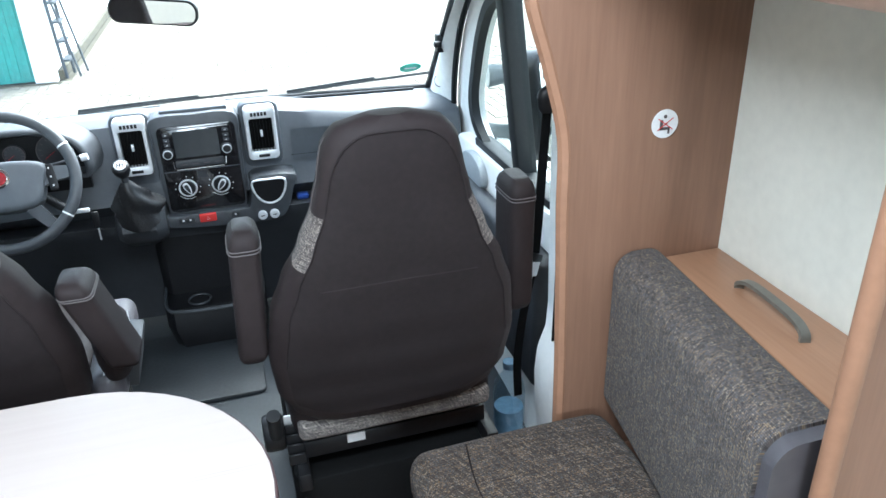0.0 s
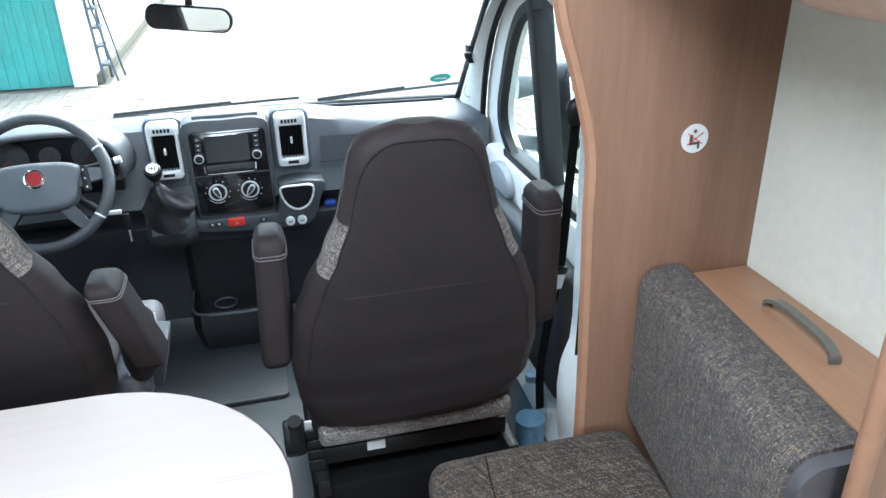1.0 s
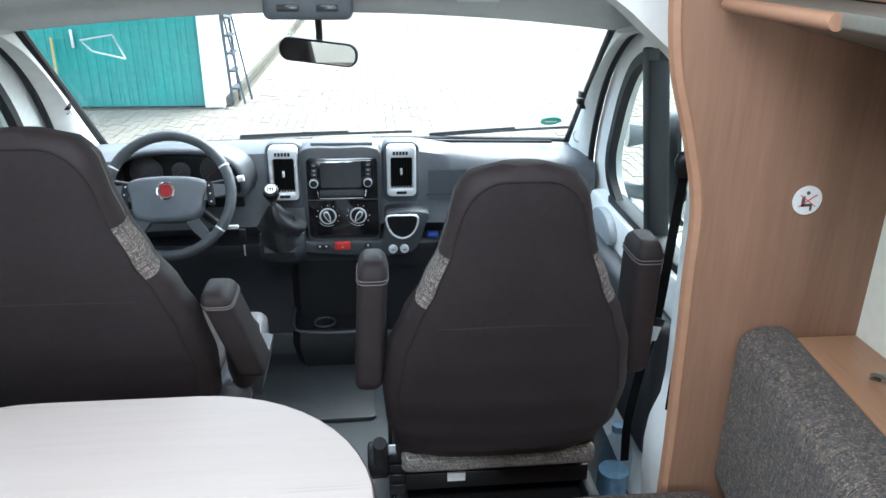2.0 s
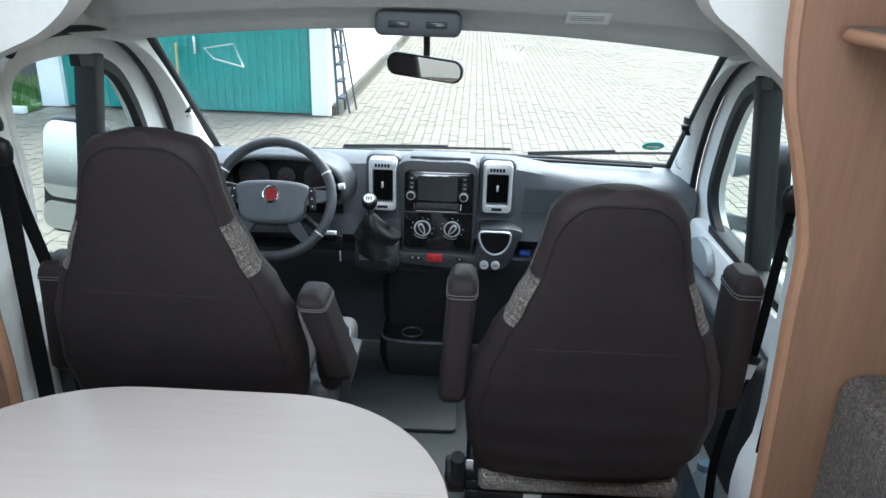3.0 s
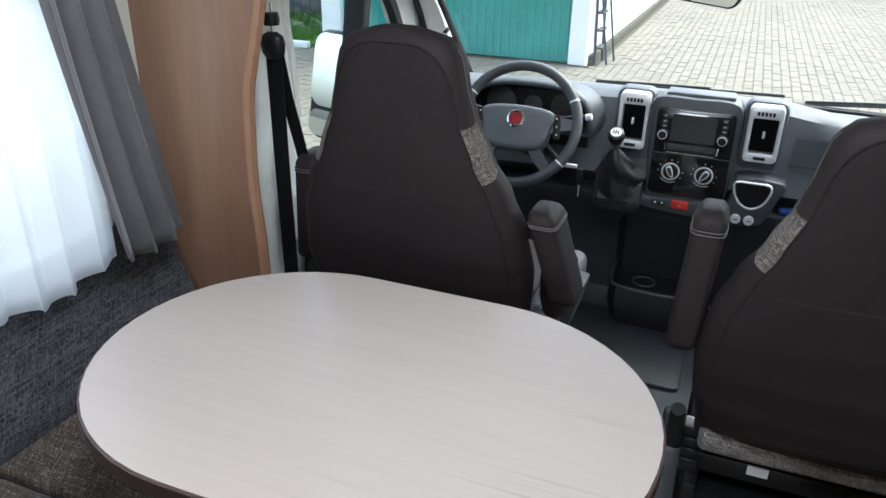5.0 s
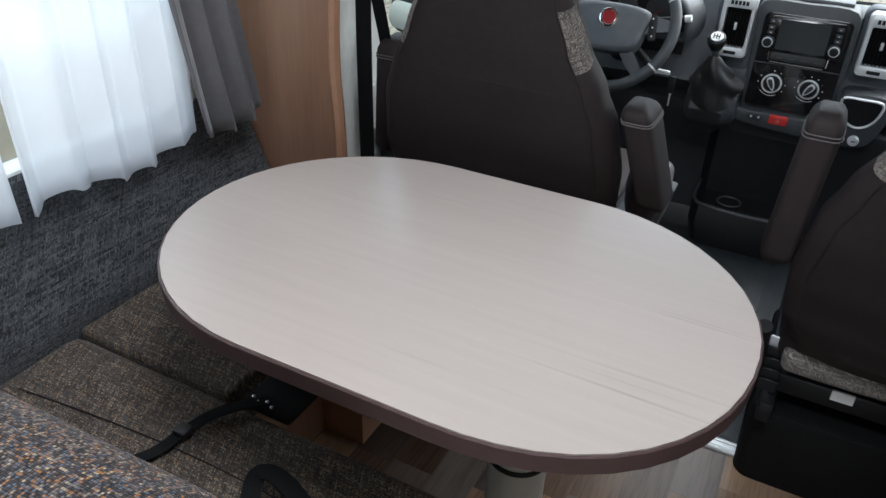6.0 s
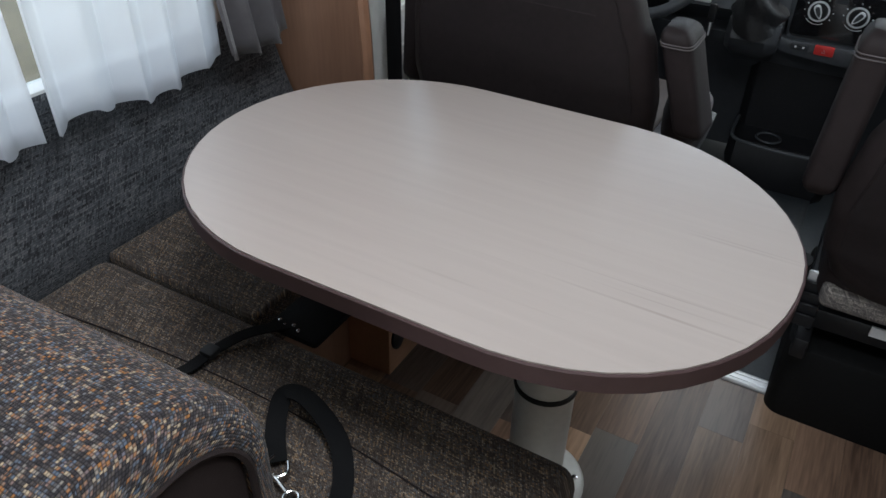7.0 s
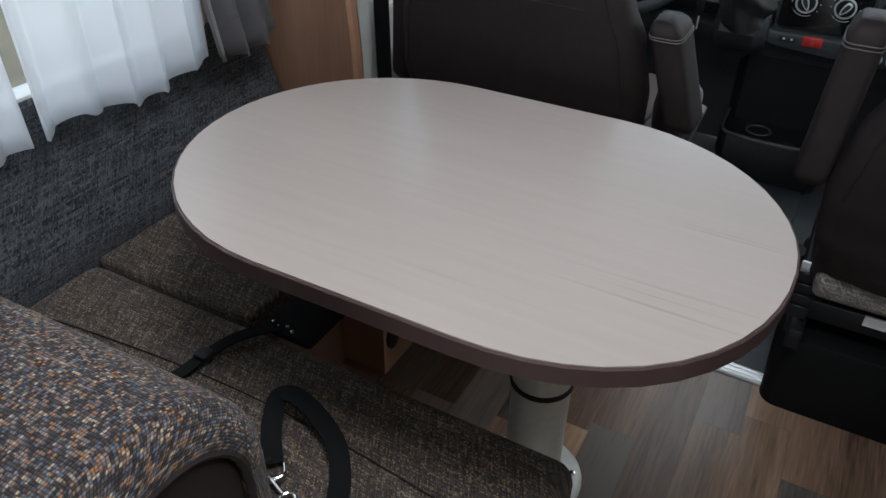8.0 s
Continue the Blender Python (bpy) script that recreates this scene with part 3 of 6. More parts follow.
DIV0, DIV1 = 1.771, 1.826
for s, nm in ((-1, "left"), (1, "right")):
    d = thing("cab_door", "closed pale-grey cab door with black-framed window and quarter light", "door", (s * 0.95, 1.9, 0.1), group="cab doors")
    # frame ring around both openings, built as strips
    o = spline2([(1.53, 0.70), (1.47, 1.00), (1.415, 1.20), (1.455, 1.288), (1.60, 1.302), (1.80, 1.306), (1.97, 1.253), (2.13, 1.150), (2.265, 1.012), (2.365, 0.872), (2.425, 0.74), (2.44, 0.64)], 5)
    i = spline2([(1.55, 0.70), (1.49, 1.00), (1.44, 1.17), (1.475, 1.245), (1.63, 1.258), (1.78, 1.245), (1.92, 1.19), (2.035, 1.085), (2.125, 0.965), (2.195, 0.85), (2.195, 0.765), (2.12, 0.70)], 5)
    fr = loft([[(w, a[0], a[1]) for w, a in ((-0.015, p), (0.02, p), (0.02, q), (-0.015, q))] for p, q in zip(o, i)])
    part("door_frame", lean(bevel(fr, 0.006), s), M_TRIM, d, "pale grey window surround")
    sl = loft([[(w, a, b) for w, a, b in ((-0.038, p[0], p[1]), (-0.012, p[0], p[1]), (-0.012, p[0] + (c - p[0]) * k, p[1] + (e - p[1]) * k), (-0.038, p[0] + (c - p[0]) * k, p[1] + (e - p[1]) * k))]
               for p in i[22:] for c, e, k in ((1.80, 0.95, 0.10),)])
    part("window_seal", lean(sl, s), M_RUBBER, d, "black rubber window seal")
    part("divider_post", lean(box(-0.04, 0.02, DIV0, DIV1, 0.68, 1.245, 0.008), s), M_RUBBER, d, "black window divider post")
    part("sill_seal", lean(box(-0.045, 0.015, 1.55, 2.16, 0.685, 0.725, 0.008), s), M_RUBBER, d, "black rubber sill seal")
    low = prism([(1.385, 0.10), (1.385, 0.70), (2.13, 0.70), (2.30, 0.70), (2.38, 0.60), (2.40, 0.10)], "x", -0.06, 0.03, 0.012)
    bmesh.ops.subdivide_edges(low, edges=[e for e in low.edges if e.calc_length() > 0.3], cuts=2)
    part("door_panel", lean(low, s), M_TRIM, d, "pale moulded door card")
    pg = part("pane", lean(prism([(1.54, 0.70), (1.40, 1.20), (1.46, 1.26), (1.81, 1.25), (1.81, 0.70)], "x", -0.003, 0.003), s), M_SIDEGLASS, d)
    pg.visible_shadow = False
    qg = part("quarter_pane", lean(prism([(1.85, 0.70), (1.85, 1.24), (1.95, 1.21), (2.10, 1.10), (2.205, 0.96), (2.21, 0.82), (2.12, 0.70)], "x", -0.003, 0.003), s), M_SIDEGLASS, d)
    qg.visible_shadow = False
    part("armrest_pocket", lean(box(-0.125, -0.055, 1.44, 2.15, 0.20, 0.605, 0.03, 3), s), M_DASHLOW, d, "black door pocket and armrest")
    part("speaker_pad", lean(prism(circle(2.10, 0.63, 0.11, 24, 0.06), "x", -0.085, -0.05, 0.008), s), M_PAD, d, "grey oval door-top cover")
    # black seal round the door opening
    ds = spline([(0, 1.60, 0.55), (0, 1.47, 1.00), (0, 1.39, 1.20), (0, 1.43, 1.30), (0, 1.58, 1.318), (0, 1.80, 1.305), (0, 1.97, 1.25), (0, 2.13, 1.145), (0, 2.26, 1.01), (0, 2.36, 0.87), (0, 2.42, 0.74), (0, 2.44, 0.60)], 5)
    solo("door_seal_" + nm, lean(tube([(p.x - 0.030, p.y, p.z) for p in ds[14:]], 0.011, 8), s), M_RUBBER, "black rubber door-opening seal", "trim", kind="structure")
    lining = []
    for p in ds[12:30]:
        top = min(1.75, 0.765 + 0.482 * (2.745 - p.y) / 0.735 + 0.03)
        lining.append([(-0.012, p.y, p.z - 0.005), (-0.012, p.y, max(p.z, top)), (0.02, p.y, max(p.z, top)), (0.02, p.y, p.z - 0.005)])
    solo("door_lining_" + nm, lean(loft(lining), s), M_TRIM, "pale grey lining above the cab door", "trim", kind="structure")
    # windscreen pillar trim: from the glass edge to the door seal
    front = ds[-1:-36:-1]
    pil = []
    for k, q in enumerate(front):
        t = k / (len(front) - 1)
        e = screen(s * 0.985, -0.03 + 1.10 * t, -0.006)
        d_ = Vector((s * (side_x(q.z) - 0.028) - 0.015, q.y, q.z))
        pts = []
        for w, out_ in ((0.0, 0.03), (0.0, -0.004), (0.06, -0.022), (0.28, -0.034), (0.55, -0.030), (0.85, -0.016), (1.0, 0.0), (1.0, 0.03)):
            p = e.lerp(d_, w)
            pts.append((p.x + s * out_, p.y + out_ * 0.6, p.z + out_ * 0.35))
        pil.append(pts)
    solo("pillar_front_" + nm, loft(pil), M_TRIM, "pale grey moulded windscreen pillar trim", "pillar", kind="structure")
    br = thing("pillar_clip", "small black clip on the windscreen pillar trim", "clip", (s * 0.875, 2.36, 1.0), group="pillar clips")
    part("base", box(s * 0.855 - 0.033, s * 0.855 + 0.003, 2.325, 2.365, 0.975, 1.035, 0.006), M_BLACK, br)
    part("peg", box(s * 0.835 - 0.027, s * 0.835 - 0.003, 2.305, 2.33, 0.995, 1.015, 0.004), M_BLACK, br)
    # pillar behind the door
    rear_keys = ((0.0, 0.945, 1.70), (0.30, 0.938, 1.68), (0.55, 0.928, 1.58), (0.75, 0.920, 1.535), (1.05, 0.902, 1.465), (1.22, 0.885, 1.42), (1.30, 0.875, 1.41), (1.55, 0.84, 1.38), (1.98, 0.8, 1.38))
    if s > 0:  # the passenger side lining stands further in
        rear_keys = ((0.0, 0.800, 1.37), (0.15, 0.780, 1.37), (0.26, 0.768, 1.37), (0.36, 0.764, 1.37), (0.42, 0.772, 1.375), (0.47, 0.800, 1.39), (0.51, 0.828, 1.44), (0.60, 0.842, 1.475), (0.75, 0.835, 1.465), (1.05, 0.817, 1.435), (1.22, 0.815, 1.40), (1.30, 0.815, 1.38), (1.55, 0.80, 1.36), (1.98, 0.78, 1.36))
    bp = loft([[(s * a, b, z) for a, b in ((1.0, 1.20), (1.0, yf), (xi + 0.025, yf), (xi + 0.006, yf - 0.03), (xi, 1.20))] for z, xi, yf in rear_keys])
    solo("pillar_rear_" + nm, bevel(bp, 0.012), M_TRIM, "pale grey pillar lining behind the cab door", "pillar", kind="structure")
    sk = loft([[(s * (0.99), y, 0.0), (s * (0.99), y, h), (s * (0.99 - w * 0.5), y, h), (s * (0.99 - w), y, h * 0.72), (s * (0.99 - w * 1.15), y, 0.0)] for y, h, w in ((1.215, 0.62, 0.12), (1.25, 0.60, 0.12), (1.34, 0.42, 0.13), (1.45, 0.26, 0.14), (1.70, 0.16, 0.12), (2.4, 0.14, 0.10))])
    solo("sill_" + nm, bevel(sk, 0.01), M_TRIM, "pale grey moulded sill lining of the cab entrance", "trim", kind="structure")
    # outer skin of the cab below the windows and above the door
    solo("cab_side_" + nm, join(box(s * 1.0 - 0.015, s * 1.0 + 0.015, 1.26, 3.0, -0.4, 0.70), lean(box(0.03, 0.05, 1.22, 2.05, 1.33, 2.0), s), lean(box(0.03, 0.05, 1.22, 1.36, 0.65, 1.40), s)), M_PAINT, "white painted cab side", "wall", kind="structure", smooth=0)


cv = thing("pillar_cover", "small round pale cover on the windscreen pillar trim", "cover", (0.87, 2.47, 0.847))
part("disc", revolve([(0.0, -0.02), (0.021, -0.02), (0.021, 0.002), (0.018, 0.005), (0.0, 0.006)], pose(0.87, 2.47, 0.847, 70, 0, -35), 24), M_TRIM, cv)
part("rim", tube([Vector(pose(0.87, 2.47, 0.847, 70, 0, -35) @ Vector((0.0225 * math.cos(a), 0.0225 * math.sin(a), 0.0))) for a in [2 * math.pi * k / 24 for k in range(24)]], 0.0015, 5, closed=True), M_SEAM, cv)

ws = loft([[screen(-1 + 2 * i / 24, 1.08 * k / 10) for i in range(25)] for k in range(11)], closed=False)
ws = solo("windscreen", ws, M_GLASS, "large curved clear windscreen", "windscreen", kind="structure")
ws.modifiers.new("thick", "SOLIDIFY").thickness = 0.005
ws.visible_shadow = False
for nm, pts in (("left", [screen(-0.968, 1.07 * k / 8, -0.004) for k in range(9)]), ("right", [screen(0.968, 1.07 * k / 8, -0.004) for k in range(9)]), ("bottom", [screen(-1 + 2 * k / 16, 0.0, -0.006) for k in range(17)])):
    solo("screen_seal_" + nm, tube(pts, 0.013), M_RUBBER, "black rubber windscreen edge seal", "trim", kind="structure")

# header lining over the windscreen and the cab roof
hd = []
for i in range(25):
    u = -1 + 2 * i / 24
    e = screen(u * 0.99, 1.07, -0.004)
    b = 0.10 * (1 - abs(u) ** 6)
    hd.append([(e.x * 1.05, e.y + 0.03, e.z + 0.03), (e.x * 1.05, e.y - 0.01, e.z - 0.012), (e.x * 1.06, e.y - 0.06, e.z + 0.012), (e.x * 1.06, e.y - 0.10, e.z + 0.055), (e.x * 1.06, e.y - 0.135, e.z + 0.065),
               (e.x * 1.07, e.y - 0.17, e.z + 0.055), (e.x * 1.08, e.y - 0.24, e.z + 0.10 + 0.04 * b), (e.x * 1.08, e.y - 0.36, e.z + 0.17 + b), (e.x * 1.08, 1.2, 1.62 + b), (e.x * 1.08, 1.2, 1.70 + b), (e.x, e.y - 0.1, e.z + 0.2 + b)])
solo("header_lining", loft(hd), M_LINER, "pale grey moulded headliner over the windscreen", "ceiling", kind="structure")
solo("cab_roof", join(box(-1.1, 1.1, 1.2, 2.2, 1.98, 2.02), box(-1.1, 1.1, 2.14, 2.2, 1.35, 1.98)), M_PAINT, "white outer roof of the cab", "roof", kind="structure", smooth=0)

# pale arch lining between living area and cab
arch_in = spline2([(-0.87, 1.22), (-0.825, 1.287), (-0.74, 1.325), (-0.665, 1.362), (-0.605, 1.42), (-0.55, 1.52), (-0.45, 1.62), (0, 1.66), (0.40, 1.60), (0.48, 1.50), (0.52, 1.43), (0.58, 1.385), (0.64, 1.335), (0.70, 1.285), (0.76, 1.20)], 5)
arch_out = [(-1.1, arch_in[0][1])] + [(-1.1 + 2.2 * k / (len(arch_in) - 3), 1.98) for k in range(len(arch_in) - 2)] + [(1.08, arch_in[-1][1])]
solo("arch_lining", loft([[(p[0], 1.20, p[1]), (p[0], 1.29, p[1]), (q[0], 1.29, q[1]), (q[0], 1.20, q[1])] for p, q in zip(arch_in, arch_out)]), M_CEIL, "white curved lining of the cab passage", "wall", kind="structure")

# ---- things in the living area ----


def stadium(x0, x1, y0, y1, n=24, p=2.2):
    """Rounded-end oval outline, straight along the long sides."""
    h = (y1 - y0) / 2
    cy = (y0 + y1) / 2
    rx = h * 1.02
    out = []
    for k in range(n + 1):
        a = radians(-90 + 180 * k / n)
        e = p if a < 0 else 1.96
        q = (abs(math.cos(a)) ** e + abs(math.sin(a)) ** e) ** (-1 / e)
        out.append((x1 - rx + rx * q * math.cos(a), cy + h * q * math.sin(a)))
    for k in range(n + 1):
        a = radians(90 + 180 * k / n)
        out.append((x0 + rx + rx * math.cos(a), cy + h * math.sin(a)))
    return out


tab = thing("dining_table", "oval dining table with pale wood laminate top and dark brown edge", "table", (-0.25, 0.80, 0.0))
TX0, TX1, TY0, TY1 = -0.803, 0.107, 0.424, 1.046
part("tabletop", prism(stadium(TX0 + 0.004, TX1 - 0.004, TY0 + 0.004, TY1 - 0.004), "z", 0.705, 0.7275), M_TABLE, tab, "pale streaked laminate surface")
part("edge_band", bevel(ring_prism(stadium(TX0, TX1, TY0, TY1), stadium(TX0 + 0.0045, TX1 - 0.0045, TY0 + 0.0045, TY1 - 0.0045), "z", 0.699, 0.726), 0.0015, 1, 50), M_EDGE, tab, "dark brown plastic edge band")
part("underside", prism(stadium(TX0 + 0.006, TX1 - 0.006, TY0 + 0.006, TY1 - 0.006), "z", 0.7, 0.7045), M_EDGE, tab)
LX, LY = -0.236, 0.852
leg = part("column", revolve([(0.056, 0.012), (0.056, 0.62), (0.050, 0.625), (0.0, 0.625)], pose(LX, LY, 0)), M_LEG, tab, "grey round metal column")
part("inner_column", revolve([(0.048, 0.60), (0.048, 0.695), (0.0, 0.695)], pose(LX, LY, 0)), M_LEG, tab)
part("ring", revolve([(0.056, 0.272), (0.0595, 0.274), (0.0605, 0.278), (0.0595, 0.282), (0.056, 0.284)], pose(LX, LY, 0), 36), M_RUBBER, leg, "black rubber ring")
base = part("base_plate", bevel(revolve([(0.0, 0.0), (0.105, 0.0), (0.105, 0.006), (0.098, 0.010), (0.06, 0.012), (0.0, 0.012)], pose(LX, LY, 0), 40), 0.0), M_LEG, tab, "round grey floor flange")
for k in range(6):
    a = radians(25 + 60 * k)
    part("bolt", revolve([(0.0, 0.009), (0.007, 0.009), (0.006, 0.013), (0.0, 0.0145)], pose(LX + 0.085 * math.cos(a), LY + 0.085 * math.sin(a), 0), 12), M_CHROME, base)

# rear bench: seat, backrest; side seat along the left wall
bench = thing("bench_box", "walnut-veneer bench box with a round black socket under the side cushion", "bench", (-0.85, 0.8, 0.0))
# End takes a lighter veneer than the shaded front: its light is in the colour.
part("side_box", box(-1.07, -0.650, 0.947, 1.165, 0.0, 0.352, 0.003), M_WOODX, bench, "walnut box end in a lighter, lit tone")
part("recessed_front", box(-1.07, -0.762, 0.0, 0.945, 0.0, 0.352), M_WOOD, bench)
part("rear_box", box(-0.72, -0.16, -0.05, 0.46, 0.0, 0.352), M_WOOD, bench)
part("socket", prism(circle(0.982, 0.10, 0.026, 24, 0.036), "x", -0.652, -0.644, 0.002), M_BLACK, bench, "round black socket cover")
solo("seat_cushion", cushion(-1.016, -0.075, 0.02, 0.560, 0.355, 0.458, 0.030, 0.006), M_TWEEDSEAT, "brown multicoloured slub-tweed bench seat cushion", "cushion")
solo("seat_cushion", cushion(-1.016, -0.66, 0.563, 1.165, 0.355, 0.456, 0.009, 0.003), M_TWEEDSEAT, "narrow dark tweed side cushion under the table", "cushion")
welt = [(-0.96 + 0.8 * k / 30, 0.40 + 0.03 * math.sin(k / 30 * 3.1), 0.4628) for k in range(31)]
solo("cushion_seam", tube(welt, 0.0012, 6), M_CLOTH, "dark stitched seam across the bench cushion", "seam")
bk = thing("bolster_cushion", "thick rounded tweed backrest with dark leather end panel", "backrest", (-0.62, 0.06, 0.46))
def bolster_ring(x, e):
    sink = 0.025 * (-0.258 - x) / 0.77  # the top sinks a little towards the wall
    return [(x, y, z - sink * max(0.0, (z - 0.455) / 0.43)) for y, z in rounded(-0.055 + e, 0.198 - e, 0.455 + e, 0.872 - e, 0.112 - e, 10)]


steps = [(-1.03 + 0.742 * k / 9, 0.0) for k in range(10)] + [(-0.288 + 0.034 * math.sin(radians(15 * k)), 0.034 * (1 - math.cos(radians(15 * k)))) for k in range(1, 7)] + [(-0.262, 0.040)]
part("cushion", loft_uv([bolster_ring(x, e) for x, e in steps], True, True), M_TWEED, bk, "multicoloured slub tweed with orange and blue flecks")
part("end_panel", prism(rounded(-0.015, 0.158, 0.495, 0.832, 0.072, 10), "x", -0.29, -0.257, 0.008, 3), M_LEATHER, bk, "dark brown leather end panel")
part("piping", tube([(-0.256, u, v) for u, v in rounded(-0.018, 0.161, 0.492, 0.835, 0.075, 8)], 0.0035, 6, closed=True), M_LEATHER, bk)

solo("wall_pad", prism([(-1.124, 0.40), (-1.020, 0.40), (-1.017, 0.47), (-1.024, 0.50), (-1.070, 0.60), (-1.098, 0.68), (-1.105, 0.735), (-1.124, 0.745)], "y", -0.4, 1.166, 0.010, 3), M_TWEEDGREY, "dark grey woven padded panel along the side wall", "wall pad")


def curtain(name, y0, y1, z0f, z1, folds, depth, material, label, x=-0.985, thick=0.0015, ease=0.0, seed=0):
    cols, rows = folds * 14, 26
    rings = []
    for r in range(rows + 1):
        t = r / rows
        ring = []
        for c in range(cols + 1):
            u = c / cols
            ph = 2 * math.pi * folds * (u + 0.02 * math.sin(9 * u + seed)) + 0.5 * math.sin(2.3 * t + u * 5 + seed)
            z0 = z0f(u)
            z = z0 + (z1 - z0) * t
            amp = depth * (0.55 + 0.45 * (1 - t)) * (0.75 + 0.25 * math.sin(u * 17 + seed))
            yy = y0 + (y1 - y0) * u
            yy += ease * (1 - t) ** 1.4 * (0.75 + u * 0.25) + 0.25 * amp * math.sin(2 * ph)
            ring.append((x + amp * math.sin(ph) + 0.01 * (1 - t), yy, z + 0.007 * math.sin(ph * 1.0 + 1.0) * (1 - t)))
        rings.append(ring)
    ob = solo(name, loft(rings, closed=False), material, label, "curtain", group="window curtains", smooth=180)
    ob.modifiers.new("thick", "SOLIDIFY").thickness = thick
    return ob


curtain("voile_curtain", 0.535, 0.94, lambda u: 0.700 + 0.012 * math.sin(u * 8), 1.60, 5, 0.022, M_VOILE, "sheer white net curtain with soft folds", -1.040, 0.0006, seed=1)
curtain("voile_curtain", -0.15, 0.515, lambda u: 0.704 + 0.01 * math.sin(u * 11), 1.60, 7, 0.02, M_VOILE, "sheer white net curtain with soft folds", -1.040, 0.0006, seed=4)
curtain("side_curtain", 0.80, 0.96, lambda u: 0.728 - 0.02 * math.sin(u * 3.1), 1.60, 3, 0.024, M_CURTAIN, "dark grey satin side curtain gathered by the partition", -1.000, 0.002, ease=0.135, seed=2)

# straps lying on the bench
st = thing("lap_belt", "black lap belt webbing with chrome snap hook on the seat", "belt", (-0.40, 0.36, 0.47))
loop = spline([(-0.423, 0.343, 0.474), (-0.453, 0.376, 0.476), (-0.471, 0.405, 0.486), (-0.475, 0.428, 0.500), (-0.450, 0.435, 0.502), (-0.413, 0.429, 0.490), (-0.372, 0.410, 0.480), (-0.339, 0.376, 0.474), (-0.318, 0.338, 0.472), (-0.311, 0.298, 0.471)], 6)
part("webbing", tube(loop, 0, flat=(0.028, 0.0022, (0, 0, 1))), M_BELT, st)
hk = part("hook", tube(spline([(-0.431, 0.348, 0.477), (-0.432, 0.332, 0.478), (-0.422, 0.322, 0.478), (-0.405, 0.324, 0.478), (-0.398, 0.336, 0.478), (-0.409, 0.350, 0.477)], 5), 0.0022, 8), M_CHROME, st, "chrome snap hook")
part("swivel", tube([(-0.412, 0.324, 0.477), (-0.396, 0.318, 0.476), (-0.382, 0.313, 0.475)], 0.003, 8), M_CHROME, hk)
part("eye", tube([(-0.371 + 0.010 * math.cos(a / 12 * 2 * math.pi), 0.309 + 0.010 * math.sin(a / 12 * 2 * math.pi), 0.475) for a in range(12)], 0.0024, 8, closed=True), M_CHROME, hk)
lb = thing("lap_belt", "black lap belt with shade-darkened buckle plate crossing the bench cushion", "belt", (-0.62, 0.47, 0.47))
part("webbing", tube(spline([(-0.72, 0.30, 0.468), (-0.68, 0.36, 0.470), (-0.655, 0.405, 0.470), (-0.645, 0.455, 0.474), (-0.625, 0.51, 0.478), (-0.59, 0.56, 0.474), (-0.56, 0.59, 0.468)], 6), 0, flat=(0.021, 0.003, (0, 0, 1))), M_BELT, lb)
part("slider", box(-0.659, -0.633, 0.440, 0.465, 0.469, 0.483, 0.005), M_BLACK, lb)
# Plate in webbing black, which puts the shade under the table into its colour.
part("buckle", box(-0.62, -0.52, 0.55, 0.66, 0.458, 0.473, 0.008), M_BELT, lb)
for k in range(4):
    part("rivet", revolve([(0, 0.472), (0.004, 0.472), (0.003, 0.475), (0, 0.476)], pose(-0.605 + 0.014 * k, 0.568 - 0.006 * (k % 2), 0), 10), M_CHROME, lb)

# side seat on the other side
sb = solo("bench_box", box(0.42, 0.90, 0.50, 1.042, 0.0, 0.342, 0.004), M_WOOD, "walnut-veneer box under the side seat", "bench")
solo("seat_cushion", cushion(0.358, 0.80, 0.485, 1.042, 0.345, 0.466, 0.045, 0.008), M_TWEEDSEAT, "brown slub-tweed side seat cushion with a seam", "cushion")
solo("cushion_seam", tube([(0.47 + 0.012 * math.sin(k / 3), 0.53 + 0.47 * k / 20, 0.4745) for k in range(21)], 0.0014, 6), M_CLOTH, "dark stitched seam across the side cushion", "seam")


def side_pad(inset, ya, yb, n=8):
    """The side backrest: thicker towards the cabinet side."""
    rings = []
    for k in range(n + 1):
        y = ya + (yb - ya) * k / n
        t = (1.04 - y) / 0.54
        rings.append([(u, y + 0.0, v) for u, v in rounded(0.80 - 0.078 * t + inset, 0.914 - 0.048 * t - inset, 0.452 + inset, 0.826 - inset, 0.044 - inset / 2, 8)])
    return loft_uv(rings, True, True)


bk2 = thing("bolster_cushion", "brown tweed backrest cushion with grey leather end beside a wooden shelf", "backrest", (0.85, 0.77, 0.45))
part("cushion", side_pad(0.0, 0.503, 1.04), M_TWEEDSIDE, bk2, "brown and grey slub tweed")
part("end_panel", bevel(side_pad(0.007, 0.479, 0.5035), 0.006, 2, 50), M_GREYLEATHER, bk2, "grey leather end panel")
sh = thing("side_shelf", "walnut-veneer storage lid behind the side seat with a grey handle", "shelf", (0.975, 0.76, 0.78))
part("lid", prism([(0.916, 1.042), (1.038, 1.042), (1.038, 0.482), (0.869, 0.482)], "z", 0.780, 0.800, 0.003), M_WOODX, sh)
part("front", prism([(0.918, 1.04), (0.935, 1.04), (0.889, 0.482), (0.872, 0.482)], "z", 0.35, 0.778), M_WOOD, sh)
hnd = spline([(0.972, 0.885, 0.800), (0.971, 0.88, 0.814), (0.970, 0.85, 0.824), (0.966, 0.79, 0.826), (0.961, 0.73, 0.824), (0.958, 0.702, 0.814), (0.957, 0.697, 0.800)], 5)
